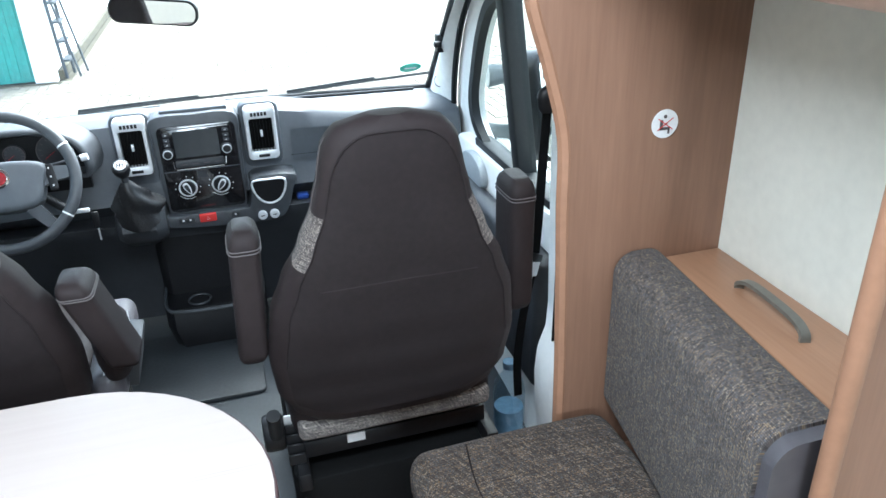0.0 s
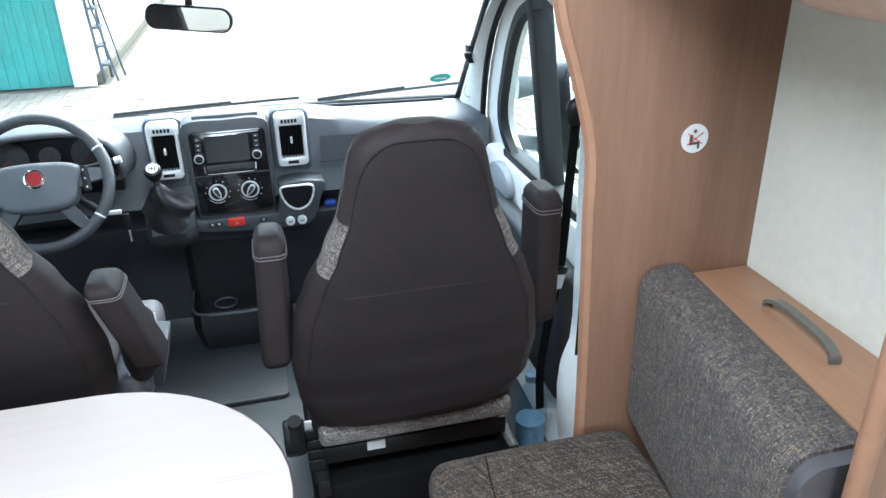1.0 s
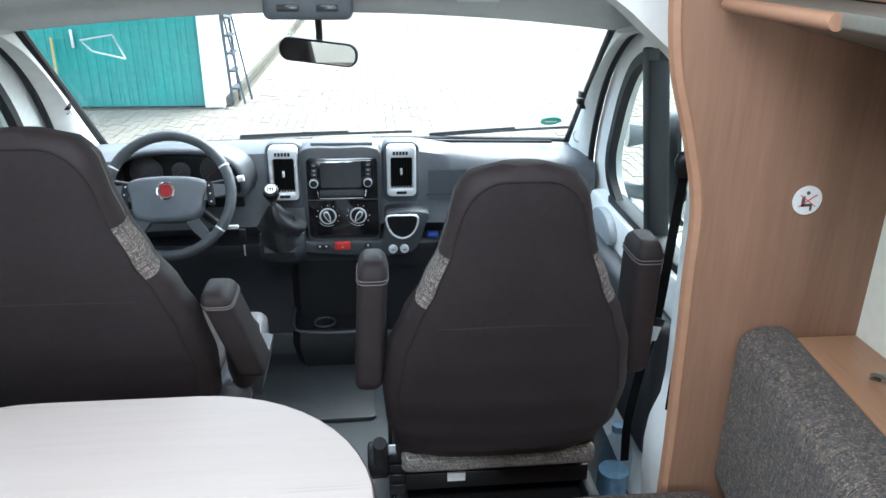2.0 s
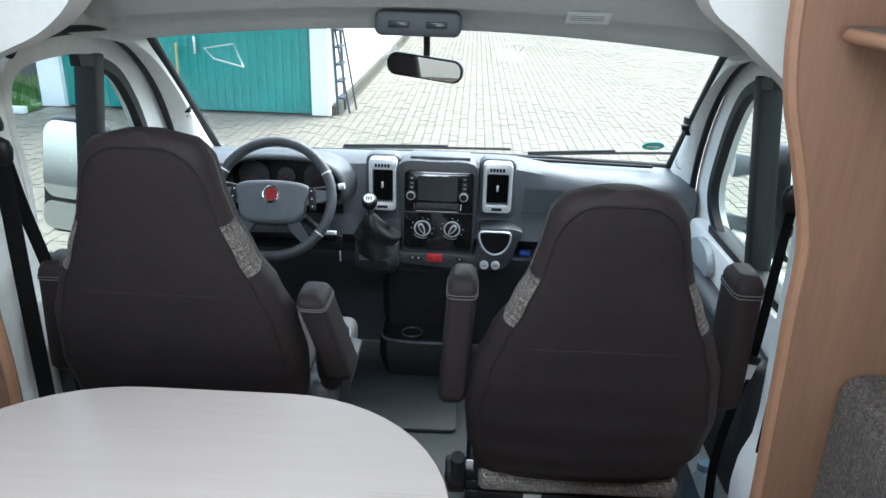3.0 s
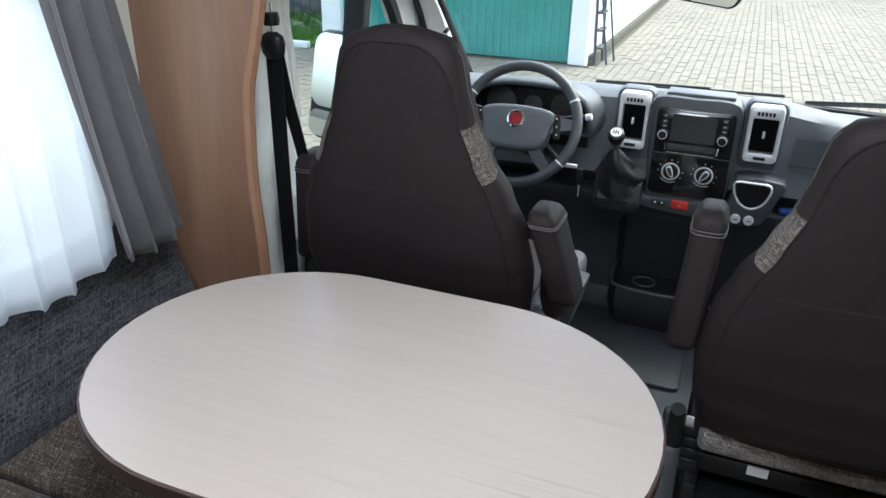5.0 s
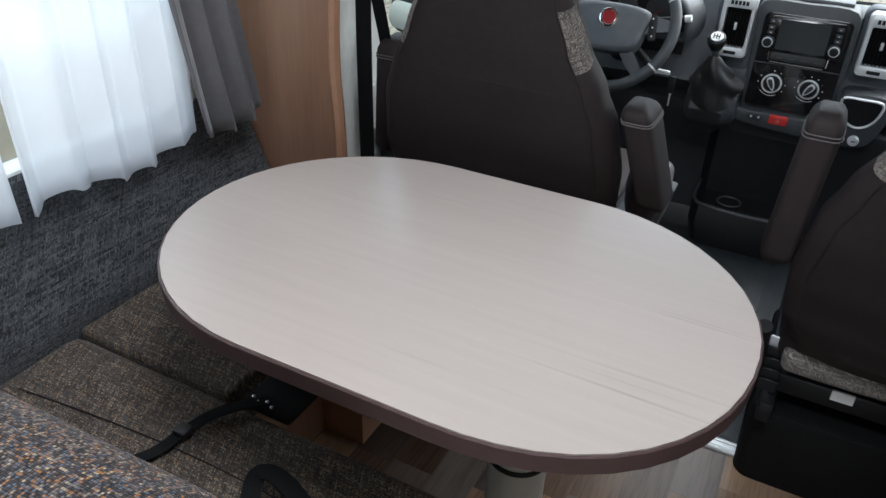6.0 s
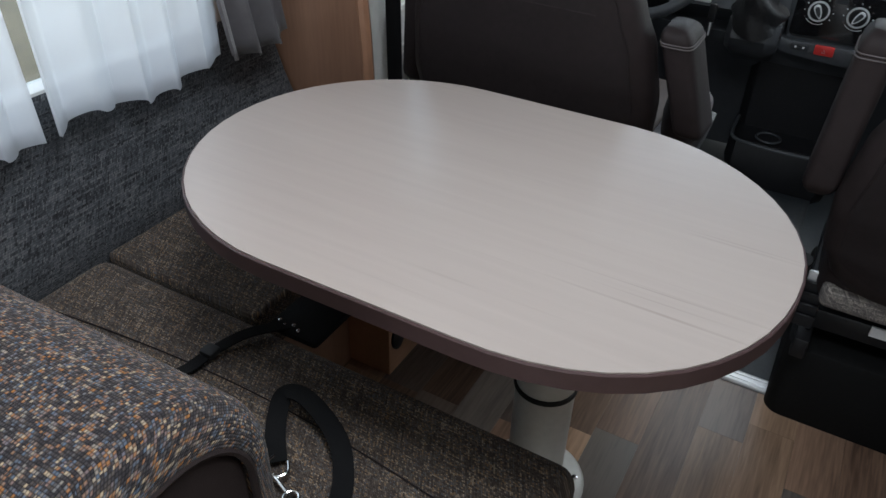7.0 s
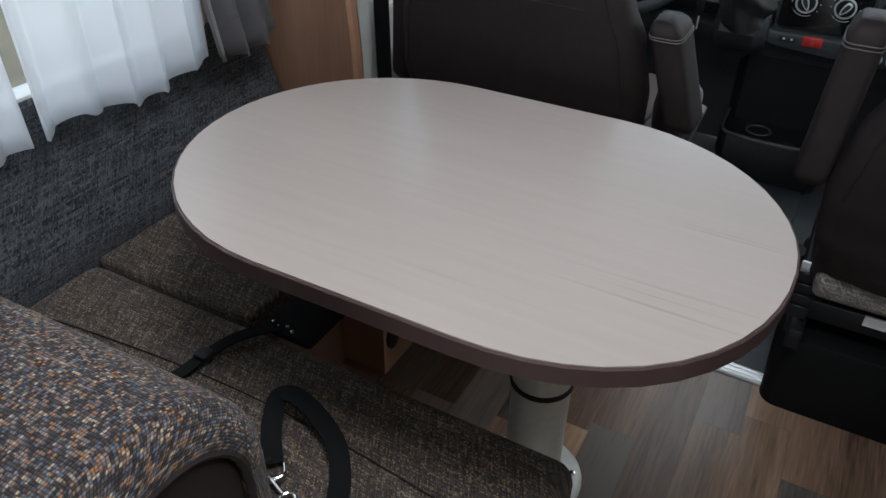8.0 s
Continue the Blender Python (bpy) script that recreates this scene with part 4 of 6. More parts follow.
part("handle", tube(hnd, 0, flat=(0.017, 0.007, (0, 0, 1))), M_HANDLE, sh, "flat grey bow handle")
sk = thing("safety_sticker", "round white sticker with a red and dark seat symbol", "sticker", (0.883, 1.044, 1.078))
part("disc", prism(circle(0.883, 1.077, 0.027, 36), "y", 1.0425, 1.0445), M_WHITE, sk)
part("symbol", join(box(0.872, 0.878, 1.0415, 1.0422, 1.066, 1.085), box(0.872, 0.892, 1.0415, 1.0422, 1.066, 1.071), box(0.889, 0.893, 1.0415, 1.0422, 1.058, 1.070), prism(circle(0.882, 1.091, 0.0035, 12), "y", 1.0415, 1.0422)), M_SEAM, sk, "dark seated pictogram strokes")
part("cross", join(box(-0.019, 0.019, 1.0408, 1.0412, -0.0008, 0.0008, m=pose(0.883, 0, 1.077, 0, 35, 0)), box(-0.019, 0.019, 1.0408, 1.0412, -0.0008, 0.0008, m=pose(0.883, 0, 1.077, 0, -35, 0))), M_RED, sk, "thin red cross strokes")

# overhead locker above the side seat
oc = thing("overhead_locker", "walnut overhead locker with rounded lip and dark underside", "cabinet", (0.92, 0.5, 1.4))
part("body", box(0.80, 1.038, -1.2, 0.985, 1.425, 1.80, 0.006), M_WOOD, oc)
part("underside", prism([(0.672, 1.405), (0.672, 1.424), (1.037, 1.424), (1.037, 1.318)], "y", 0.46, 1.038, 0.003), M_HANDLE, oc, "grey sloping underside panel")
part("rear_underside", box(0.815, 1.037, -1.2, 0.455, 1.40, 1.424, 0.004), M_HANDLE, oc, "grey underside panel")
part("lip", tube(spline([(0.79, -1.2, 1.385), (0.79, 0.2, 1.385), (0.79, 0.62, 1.385), (0.80, 0.70, 1.387)], 5), 0.035, 14), M_LITLIP, oc, "rounded wood lip in a pale, lit tone")
part("front_lip", tube(spline([(0.667, 0.72, 1.412), (0.667, 0.98, 1.412), (0.675, 1.015, 1.412), (0.70, 1.03, 1.408)], 5), 0.011, 10), M_LIP, oc, "thin pale edging")


# ---- cab seats ----


def prof_at(z, keys):
    for (z0, *a), (z1, *b) in zip(keys, keys[1:]):
        if z <= z1:
            t = max(0.0, min(1.0, (z - z0) / (z1 - z0)))
            t = t * t * (3 - 2 * t) * 0.5 + t * 0.5
            return [p + (q - p) * t for p, q in zip(a, b)]
    return list(keys[-1][1:])


# height, half width, y of the rear face, depth, squareness
SEATK = ((0.395, 0.205, 1.270, 0.13, 3.0), (0.43, 0.240, 1.250, 0.15, 3.2), (0.50, 0.268, 1.225, 0.165, 3.4), (0.60, 0.275, 1.195, 0.17, 3.4), (0.72, 0.260, 1.168, 0.16, 3.2), (0.80, 0.232, 1.155, 0.15, 3.0),
         (0.88, 0.190, 1.145, 0.14, 3.0), (0.96, 0.157, 1.140, 0.13, 3.0), (1.03, 0.140, 1.137, 0.12, 3.0), (1.075, 0.131, 1.139, 0.115, 3.0), (1.105, 0.115, 1.144, 0.10, 2.8), (1.122, 0.090, 1.152, 0.08, 2.6), (1.130, 0.045, 1.165, 0.05, 2.4))


def seat_point(deg, z, off=0.0):
    """Round the backrest: -90 is the rear middle, 180 its left, 0 its right."""
    w, yr, d, n = prof_at(z, SEATK)
    c, s = math.cos(radians(deg)), math.sin(radians(deg))
    r = (abs(c) ** n + abs(s) ** n) ** (-1 / n)
    return Vector(((w + off) * c * r, yr + d / 2 + (d / 2 + off) * s * r, z))


def seat_patch(a0, a1, zf0, zf1, off, n=10, m=8):
    """A skin that follows the backrest between two angles; zf0, zf1 give its lower and upper edge."""
    bm = loft_uv([[seat_point(a0 + (a1 - a0) * i / n, zf0(i / n) + (zf1(i / n) - zf0(i / n)) * k / m, off) for i in range(n + 1)] for k in range(m + 1)])
    return bm


def cab_seat():
    s = thing("cab_seat", "dark brown captain seat with woven side patches and raised armrests", "seat", (0, 1.3, 0.0), group="cab seats")
    zs = [0.395 + (1.130 - 0.395) * k / 44 for k in range(45)]
    back = part("backrest", loft([[seat_point(360 * i / 64, z) for i in range(64)] for z in zs]), M_LEATHER, s, "dark brown leatherette backrest shell")
    top = lambda t: 1.106 - 0.080 * abs(2 * t - 1) ** 5
    part("rear_cover", seat_patch(-140, -40, lambda t: 0.425 + 0.05 * abs(2 * t - 1) ** 4, top, 0.0012, 28, 40), M_CLOTH, back, "dark brown cloth rear cover")
    part("fold_seam", tube([seat_point(-128 + 76 * k / 20, 0.800 - 0.006 * abs(k / 10 - 1) ** 2, 0.0008) for k in range(21)], 0.0011, 6), M_LEATHER, back)
    for sg in (-1, 1):
        a = lambda t: -90 + sg * t
        part("seam", tube([seat_point(a(50), 0.60 + 0.426 * k / 24, 0.0016) for k in range(25)], 0.0022, 6), M_CLOTH, back, "dark corded edge seam")
        part("side_patch", seat_patch(a(51), a(92), lambda t: 0.838 + 0.02 * t, lambda t: 0.948 + 0.012 * t, 0.0016, 12, 10), M_PATCH, back, "pale grey-beige woven side patch")
        part("stitching", tube([seat_point(a(84), 0.96 + 0.135 * k / 16, 0.0006) for k in range(17)], 0.0011, 5), M_SEAM, back)
    part("seam", tube([seat_point(-140 + 100 * k / 28, top(k / 28), 0.0018) for k in range(29)], 0.0022, 6), M_CLOTH, back, "dark corded edge seam")
    # cushion and base
    part("seat_cushion", cushion(-0.245, 0.245, 1.30, 1.83, 0.315, 0.455, 0.05, 0.015), M_LEATHER, s, "dark leatherette seat cushion")
    part("cushion_rear", cushion(-0.235, 0.235, 1.285, 1.34, 0.338, 0.392, 0.018, 0.0), M_PATCHEDGE, s, "woven grey rear edge of the cushion")
    part("slide_frame", join(box(-0.235, 0.235, 1.33, 1.80, 0.255, 0.305, 0.006), box(-0.25, -0.22, 1.27, 1.82, 0.21, 0.26, 0.004), box(0.22, 0.25, 1.27, 1.82, 0.21, 0.26, 0.004)), M_BLACK, s, "black metal seat slide")
    part("pedestal", prism(rounded(-0.26, 0.26, 1.30, 1.76, 0.04), "z", 0.0, 0.215, 0.01), M_PEDESTAL, s, "black seat pedestal")
    part("tag", box(-0.122, -0.078, 1.322, 1.328, 0.284, 0.308, 0.0005, 1), M_WHITE, s, "small white label tag")
    hg = part("recliner", prism(circle(1.35, 0.34, 0.045, 24), "x", -0.315, -0.265, 0.01), M_BLACK, s, "black recliner knob")
    part("bellows", tube([(-0.285, 1.30 - 0.004 * k, 0.37 + 0.008 * k) for k in range(12)], 0.016, 10), M_RUBBER, hg)
    for k in range(5):
        part("spring", box(-0.265, -0.225, 1.30 + 0.012 * k, 1.306 + 0.012 * k, 0.27 + 0.02 * k, 0.30 + 0.02 * k, 0.002, 1), M_ALU if k == 4 else M_BLACK, hg)
    return s


def armrest(seat, x, y, z0, z1, tilt, w=0.07, lean_y=0.0):
    """A raised armrest: rounded upright pad with a stitched cap."""
    rings = []
    h = z1 - z0
    for k in range(29):
        t = k / 28
        e = 1.0 - 0.45 * max(0, (0.10 - t) / 0.10) ** 2 - 0.38 * max(0, (t - 0.90) / 0.10) ** 2.4
        n = 28
        rings.append([(x + tilt * t + w / 2 * e * math.copysign(abs(math.cos(a)) ** 0.42, math.cos(a)), y + lean_y * t + 0.058 * e * math.copysign(abs(math.sin(a)) ** 0.42, math.sin(a)), z0 + h * t) for a in [2 * math.pi * i / n for i in range(n)]])
    pad = part("armrest", loft(rings), M_LEATHER, seat, "raised dark leatherette armrest")
    for t in (0.862, 0.885):
        n = 28
        part("stitching", tube([(x + tilt * t + (w / 2 + 0.001) * math.copysign(abs(math.cos(a)) ** 0.42, math.cos(a)), y + lean_y * t + 0.059 * math.copysign(abs(math.sin(a)) ** 0.42, math.sin(a)), z0 + h * t) for a in [2 * math.pi * i / n for i in range(n)]], 0.0016, 5, closed=True), M_SEAM, pad)
    return pad


seat_p = cab_seat()
seat_d = copy_thing(seat_p, pose(-0.512, 1.335, 0.052))
seat_p.location = (0.398, 1.3, -0.015)
bpy.context.view_layer.update()
armrest(seat_p, 0.092, 1.31, 0.572, 0.884, 0.018, 0.064)
armrest(seat_p, 0.703, 1.33, 0.575, 0.905, 0.004, 0.062)
armrest(seat_d, -0.158, 1.345, 0.60, 0.828, -0.062, 0.062, -0.04)
armrest(seat_d, -0.842, 1.41, 0.55, 0.838, 0.01, 0.060)

# ---- dashboard ----
dash = thing("dashboard", "dark grey van dashboard with silver air vents and radio", "dashboard", (0, 2.5, 0.5))
dp = []
for i in range(33):
    u = -1 + 2 * i / 32
    x = 0.905 * u
    f = 0.055 * abs(u) ** 3
    top = 0.835 - 0.030 * max(0, min(1, (u - 0.3) / 0.25)) - 0.015 * u * u
    b = 2.79 + 0.10 * (1 - u * u)
    dp.append([(x, b, 0.735), (x, b - 0.08, 0.762), (x, 2.62 + f * 0.3, top - 0.02), (x, 2.50 - f * 0.2, top), (x, 2.455 - f * 0.5, top - 0.004), (x, 2.425 - f, top - 0.022), (x, 2.405 - f, 0.74), (x, 2.40 - f, 0.64), (x, 2.385 - f, 0.585), (x, 2.375 - f, 0.56),
               (x, 2.41 - f, 0.54), (x, 2.45, 0.50), (x, 2.60, 0.45), (x, 2.80, 0.45)])
part("body", loft(dp), M_DASH, dash, "grained dark grey dashboard moulding")
part("lower_panel", loft([[(x, 2.38 - o, 0.50), (x, 2.39 - o, 0.46), (x, 2.46, 0.36), (x, 2.52, 0.05), (x, 2.70, 0.02), (x, 2.70, 0.50)] for x, o in ((-0.9, 0.0), (-0.6, 0.02), (-0.3, 0.04), (0.0, 0.05), (0.3, 0.05), (0.6, 0.03), (0.9, 0.0))]), M_DASHLOW, dash, "black lower dashboard")
part("glove_lid", loft([[(x, 2.40 - 0.055 * (x / 0.905) ** 3 - 0.004, z) for x in [0.31 + 0.5 * i / 8 for i in range(9)]] for z in (0.75, 0.70, 0.64)], closed=False), M_DASH, dash)
part("lid_gap", tube([(0.305 + 0.5 * i / 8, 2.398 - 0.055 * ((0.305 + 0.5 * i / 8) / 0.905) ** 3, 0.66) for i in range(9)], 0.0025, 6), M_BLACK, dash)
part("shelf_groove", tube([(-0.05 + 0.85 * i / 12, 2.60, 0.812 - 0.018 * i / 12) for i in range(13)], 0.006, 6), M_BLACK, dash)

# centre stack
FY = 2.335
stack = part("console_face", prism(spline2([(-0.125, 0.845), (0.0, 0.852), (0.13, 0.845), (0.142, 0.76), (0.14, 0.60), (0.13, 0.515), (0.10, 0.497), (-0.09, 0.497), (-0.115, 0.515), (-0.125, 0.62), (-0.128, 0.76)], 4, True), "y", FY, 2.44, 0.006), M_RIM, dash, "raised dark grey centre console")
part("gloss_panel", prism(rounded(-0.112, 0.130, 0.528, 0.818, 0.018), "y", FY - 0.006, FY + 0.01, 0.003), M_PIANO, stack, "gloss black control panel")
part("storage_lid", box(-0.095, 0.115, 2.36, 2.44, 0.848, 0.864, 0.006), M_DASH, stack)
part("radio", prism(rounded(-0.100, 0.118, 0.695, 0.812, 0.012), "y", FY - 0.012, FY, 0.003), M_PIANO, stack, "gloss black radio with screen")
part("screen", prism(rounded(-0.064, 0.074, 0.716, 0.803, 0.004), "y", FY - 0.0145, FY - 0.011), M_SCREEN, stack, "grey switched-off display")
part("slot", prism(rounded(-0.070, 0.083, 0.683, 0.707, 0.006), "y", FY - 0.018, FY - 0.008, 0.002), M_DASHLOW, stack)
part("slot_trim", tube([(-0.076, FY - 0.019, 0.708), (-0.074, FY - 0.019, 0.684), (-0.068, FY - 0.019, 0.678), (0.0, FY - 0.019, 0.677), (0.080, FY - 0.019, 0.678), (0.087, FY - 0.019, 0.684), (0.089, FY - 0.019, 0.708)], 0.0022, 6), M_CHROME, stack)
for kx in (-0.087, 0.096):
    kb = part("radio_knob", revolve([(0.0165, 0), (0.0165, 0.004), (0.0135, 0.006), (0.0125, 0.018), (0.010, 0.0205), (0, 0.0205)], pose(kx, FY - 0.012, 0.735, 90, 0, 0), 28), M_DASHLOW, stack, "round dark radio knob with silver ring")
    part("knob_ring", tube([(u, FY - 0.0285, v) for u, v in circle(kx, 0.735, 0.0135, 24)], 0.0018, 6, closed=True), M_SILVER, kb)
    part("knob_cap", revolve([(0.0112, 0.0195), (0.0108, 0.022), (0, 0.0225)], pose(kx, FY - 0.012, 0.735, 90, 0, 0), 20), M_BLACK, kb)
for sx in (-0.085, 0.098):
    for k, zz in enumerate((0.795, 0.777, 0.762)):
        part("radio_button", box(sx - 0.009, sx + 0.009, FY - 0.016, FY - 0.011, zz - 0.006, zz + 0.006, 0.0015), M_DASHLOW, stack)
        part("button_mark", box(sx - 0.003, sx + 0.003, FY - 0.0165, FY - 0.016, zz - 0.0012, zz + 0.0012), M_WHITE, stack)
for k in range(4):
    part("button_mark", box(-0.055 + 0.036 * k, -0.035 + 0.036 * k, FY - 0.0186, FY - 0.018, 0.692, 0.694), M_SEAM, stack)
part("panel_gap", box(-0.110, 0.128, FY - 0.0075, FY - 0.005, 0.668, 0.6705), M_DASH, stack)
for dx, ang in ((-0.046, -25), (0.059, 35)):
    dl = part("climate_dial", revolve([(0.030, 0), (0.030, 0.003), (0.0285, 0.005), (0.0255, 0.005), (0.025, 0.003), (0, 0.003)], pose(dx, FY - 0.006, 0.610, 90, 0, 0), 36), M_SILVER, stack, "silver-ringed climate dial")
    part("dial_face", revolve([(0.0248, 0.002), (0.022, 0.011), (0, 0.012)], pose(dx, FY - 0.006, 0.610, 90, 0, 0), 32), M_BLACK, dl)
    grip = prism(spline2([(-0.008, -0.020), (0.008, -0.020), (0.009, 0.002), (0.0, 0.021), (-0.009, 0.002)], 4, True), "y", -0.022, -0.010, 0.002, m=pose(dx, FY, 0.610, 0, ang + 180, 0))
    part("pointer", grip, M_SILVER, dl, "silver pointer grip")
    part("pointer_face", prism(spline2([(-0.005, -0.015), (0.005, -0.015), (0.005, 0.002), (0.0, 0.014), (-0.005, 0.002)], 4, True), "y", -0.0228, -0.0215, m=pose(dx, FY, 0.610, 0, ang + 180, 0)), M_DASHLOW, dl)
    part("scale_arc", tube([(dx + 0.038 * math.sin(radians(a)), FY - 0.0065, 0.610 + 0.038 * math.cos(radians(a))) for a in range(150, 231, 8)], 0.0009, 5), M_WHITE, dl, "white printed scale arc")
    for k in range(9):
        a = radians(-120 + 240 * k / 8)
        part("scale_mark", box(-0.0016, 0.0016, -0.001, 0.0, -0.0016, 0.0016, m=pose(dx + 0.039 * math.sin(a), FY - 0.006, 0.610 + 0.039 * math.cos(a))), M_WHITE if k % 3 else M_SEAM, dl)
part("panel_window", box(-0.010, 0.022, FY - 0.0075, FY - 0.005, 0.640, 0.664), M_DASHLOW, stack, "small dark sensor window")
part("hazard_button", box(-0.026, 0.028, FY - 0.040, FY - 0.02, 0.495, 0.522, 0.003), M_RED, stack, "red hazard switch")
part("hazard_mark", tube([(-0.004, FY - 0.0405, 0.504), (0.006, FY - 0.0405, 0.504), (0.001, FY - 0.0405, 0.513)], 0.0007, 5, closed=True), M_WHITE, stack)
# switch row and surround that frames the console
part("switch_bar", prism(spline2([(-0.135, 0.53), (-0.10, 0.522), (0.0, 0.524), (0.115, 0.520), (0.142, 0.53), (0.152, 0.58), (0.165, 0.625), (0.30, 0.622), (0.292, 0.57), (0.262, 0.49), (0.22, 0.466), (0.10, 0.466), (-0.10, 0.480), (-0.135, 0.50)], 4, True), "y", FY - 0.03, 2.43, 0.006), M_RIM, dash, "dark grey switch bar below the console")
for bx in (-0.078, -0.056, 0.09):
    part("switch", box(bx - 0.014, bx + 0.014, FY - 0.034, FY - 0.025, 0.497, 0.516, 0.002), M_DASHLOW, stack)
    part("switch_mark", box(bx - 0.003, bx + 0.003, FY - 0.0347, FY - 0.034, 0.504, 0.510), M_WHITE, stack)
hold = part("cup_recess", prism(spline2([(0.160, 0.613), (0.262, 0.612), (0.264, 0.58), (0.245, 0.545), (0.212, 0.531), (0.180, 0.545), (0.160, 0.58)], 5, True), "y", FY - 0.034, FY - 0.02), M_BLACK, dash, "black cup recess with silver rim")
part("rim", tube(spline([(0.160, FY - 0.036, 0.613), (0.212, FY - 0.036, 0.616), (0.262, FY - 0.036, 0.612), (0.264, FY - 0.036, 0.58), (0.245, FY - 0.036, 0.545), (0.212, FY - 0.036, 0.531), (0.180, FY - 0.036, 0.545), (0.160, FY - 0.036, 0.58)], 5, True), 0.004, 8, closed=True), M_SILVER, hold)
for bx in (0.178, 0.218):
    rb = part("power_socket", revolve([(0.016, 0), (0.016, 0.008), (0.013, 0.012), (0, 0.012)], pose(bx, FY - 0.03, 0.490, 90, 0, 0), 24), M_SILVER, hold, "round silver-grey socket cap")
    part("cap_mark", box(bx - 0.006, bx + 0.006, FY - 0.0428, FY - 0.042, 0.4885, 0.4915), M_BLACK, rb)


def air_vent(x0, x1, z0, z1, y):
    v = part("air_vent", ring_prism(rounded(x0, x1, z0, z1, 0.016), rounded(x0 + 0.014, x1 - 0.013, z0 + 0.030, z1 - 0.040, 0.006), "y", y, y + 0.05, 0.005), M_SILVER, dash, "satin silver vent bezel")
    part("cavity", box(x0 + 0.014, x1 - 0.012, y + 0.03, y + 0.04, z0 + 0.028, z1 - 0.04), M_PEDESTAL, v)
    n = 7
    for k in range(n):
        xx = x0 + 0.015 + (x1 - x0 - 0.029) * (k + 0.5) / n
        part("slat", box(xx - 0.0013, xx + 0.0013, y + 0.010, y + 0.03, z0 + 0.030, z1 - 0.040, 0.0005, 1), M_PEDESTAL, v)
    part("tab", box((x0 + x1) / 2 - 0.004, (x0 + x1) / 2 + 0.004, y - 0.004, y + 0.008, (z0 + z1) / 2 - 0.01, (z0 + z1) / 2 + 0.012, 0.002), M_SILVER, v)
    for k in range(5):
        part("top_slot", box(x0 + 0.022 + 0.011 * k, x0 + 0.030 + 0.011 * k, y - 0.0012, y + 0.01, z1 - 0.030, z1 - 0.018, 0.0005, 1, m=None), M_BLACK, v)
    part("wheel", box((x0 + x1) / 2 - 0.018, (x0 + x1) / 2 + 0.018, y - 0.003, y + 0.01, z0 + 0.009, z0 + 0.019, 0.002), M_BLACK, v)


air_vent(-0.240, -0.142, 0.662, 0.850, 2.352)
air_vent(0.162, 0.264, 0.668, 0.848, 2.352)
part("vent_shroud", prism(rounded(-0.255, -0.128, 0.60, 0.858, 0.03), "y", 2.394, 2.46, 0.01), M_DASH, dash)
part("vent_shroud", prism(rounded(0.148, 0.278, 0.63, 0.856, 0.03), "y", 2.394, 2.46, 0.01), M_DASH, dash)

# instrument hood behind the wheel
def hood_ring(y, w, h, z0):
    arch = [(-0.53 + w * math.copysign(abs(math.cos(a)) ** 0.7, math.cos(a)), y, z0 + h * math.sin(a) ** 0.8) for a in [math.pi * k / 24 for k in range(25)]]
    return arch + [(-0.53 - w * 0.96, y, z0 - 0.03), (-0.53 + w * 0.96, y, z0 - 0.03)]


hood = part("instrument_hood", loft([hood_ring(2.27, 0.215, 0.130, 0.735), hood_ring(2.30, 0.225, 0.137, 0.735), hood_ring(2.42, 0.245, 0.125, 0.73), hood_ring(2.62, 0.26, 0.075, 0.73)], cap=False), M_RIM, dash, "dark grey instrument hood")
hood.modifiers.new("thick", "SOLIDIFY").thickness = 0.012
part("instrument_face", box(-0.725, -0.335, 2.365, 2.38, 0.64, 0.825), M_BLACK, hood)
for gx, gr in ((-0.645, 0.052), (-0.415, 0.052), (-0.53, 0.03)):
    g = part("gauge", prism(circle(gx, 0.775, gr, 32), "y", 2.352, 2.366, 0.002), M_DASHLOW, hood)
    part("gauge_ring", tube([(u, 2.350, v) for u, v in circle(gx, 0.775, gr, 32)], 0.0016, 6, closed=True), M_SEAM, g)
    for k in range(11):
        a = radians(-130 + 260 * k / 10)
        part("gauge_tick", box(-0.001, 0.001, -0.001, 0, -0.004, 0.004, m=pose(gx + gr * 0.8 * math.sin(a), 2.3515, 0.775 + gr * 0.8 * math.cos(a)) @ pose(0, 0, 0, 0, math.degrees(a), 0)), M_SEAM, g)
    part("needle", box(-0.001, 0.001, -0.0015, 0, 0.0, gr * 0.75, m=pose(gx, 2.3515, 0.775) @ pose(0, 0, 0, 0, -125, 0)), M_BADGE, g)

# small blue thing in the open shelf under the glove box
cl = solo("cleaning_cloth", cushion(0.305, 0.345, 2.365, 2.40, 0.5015, 0.520, 0.007, 0.003), mat("blue_cloth", (0.02, 0.06, 0.28), 0.9, noise_scale=30, amount=0.25, bump=0.5, bump_scale=400), "small folded bright blue cloth under the glove box", "cloth")

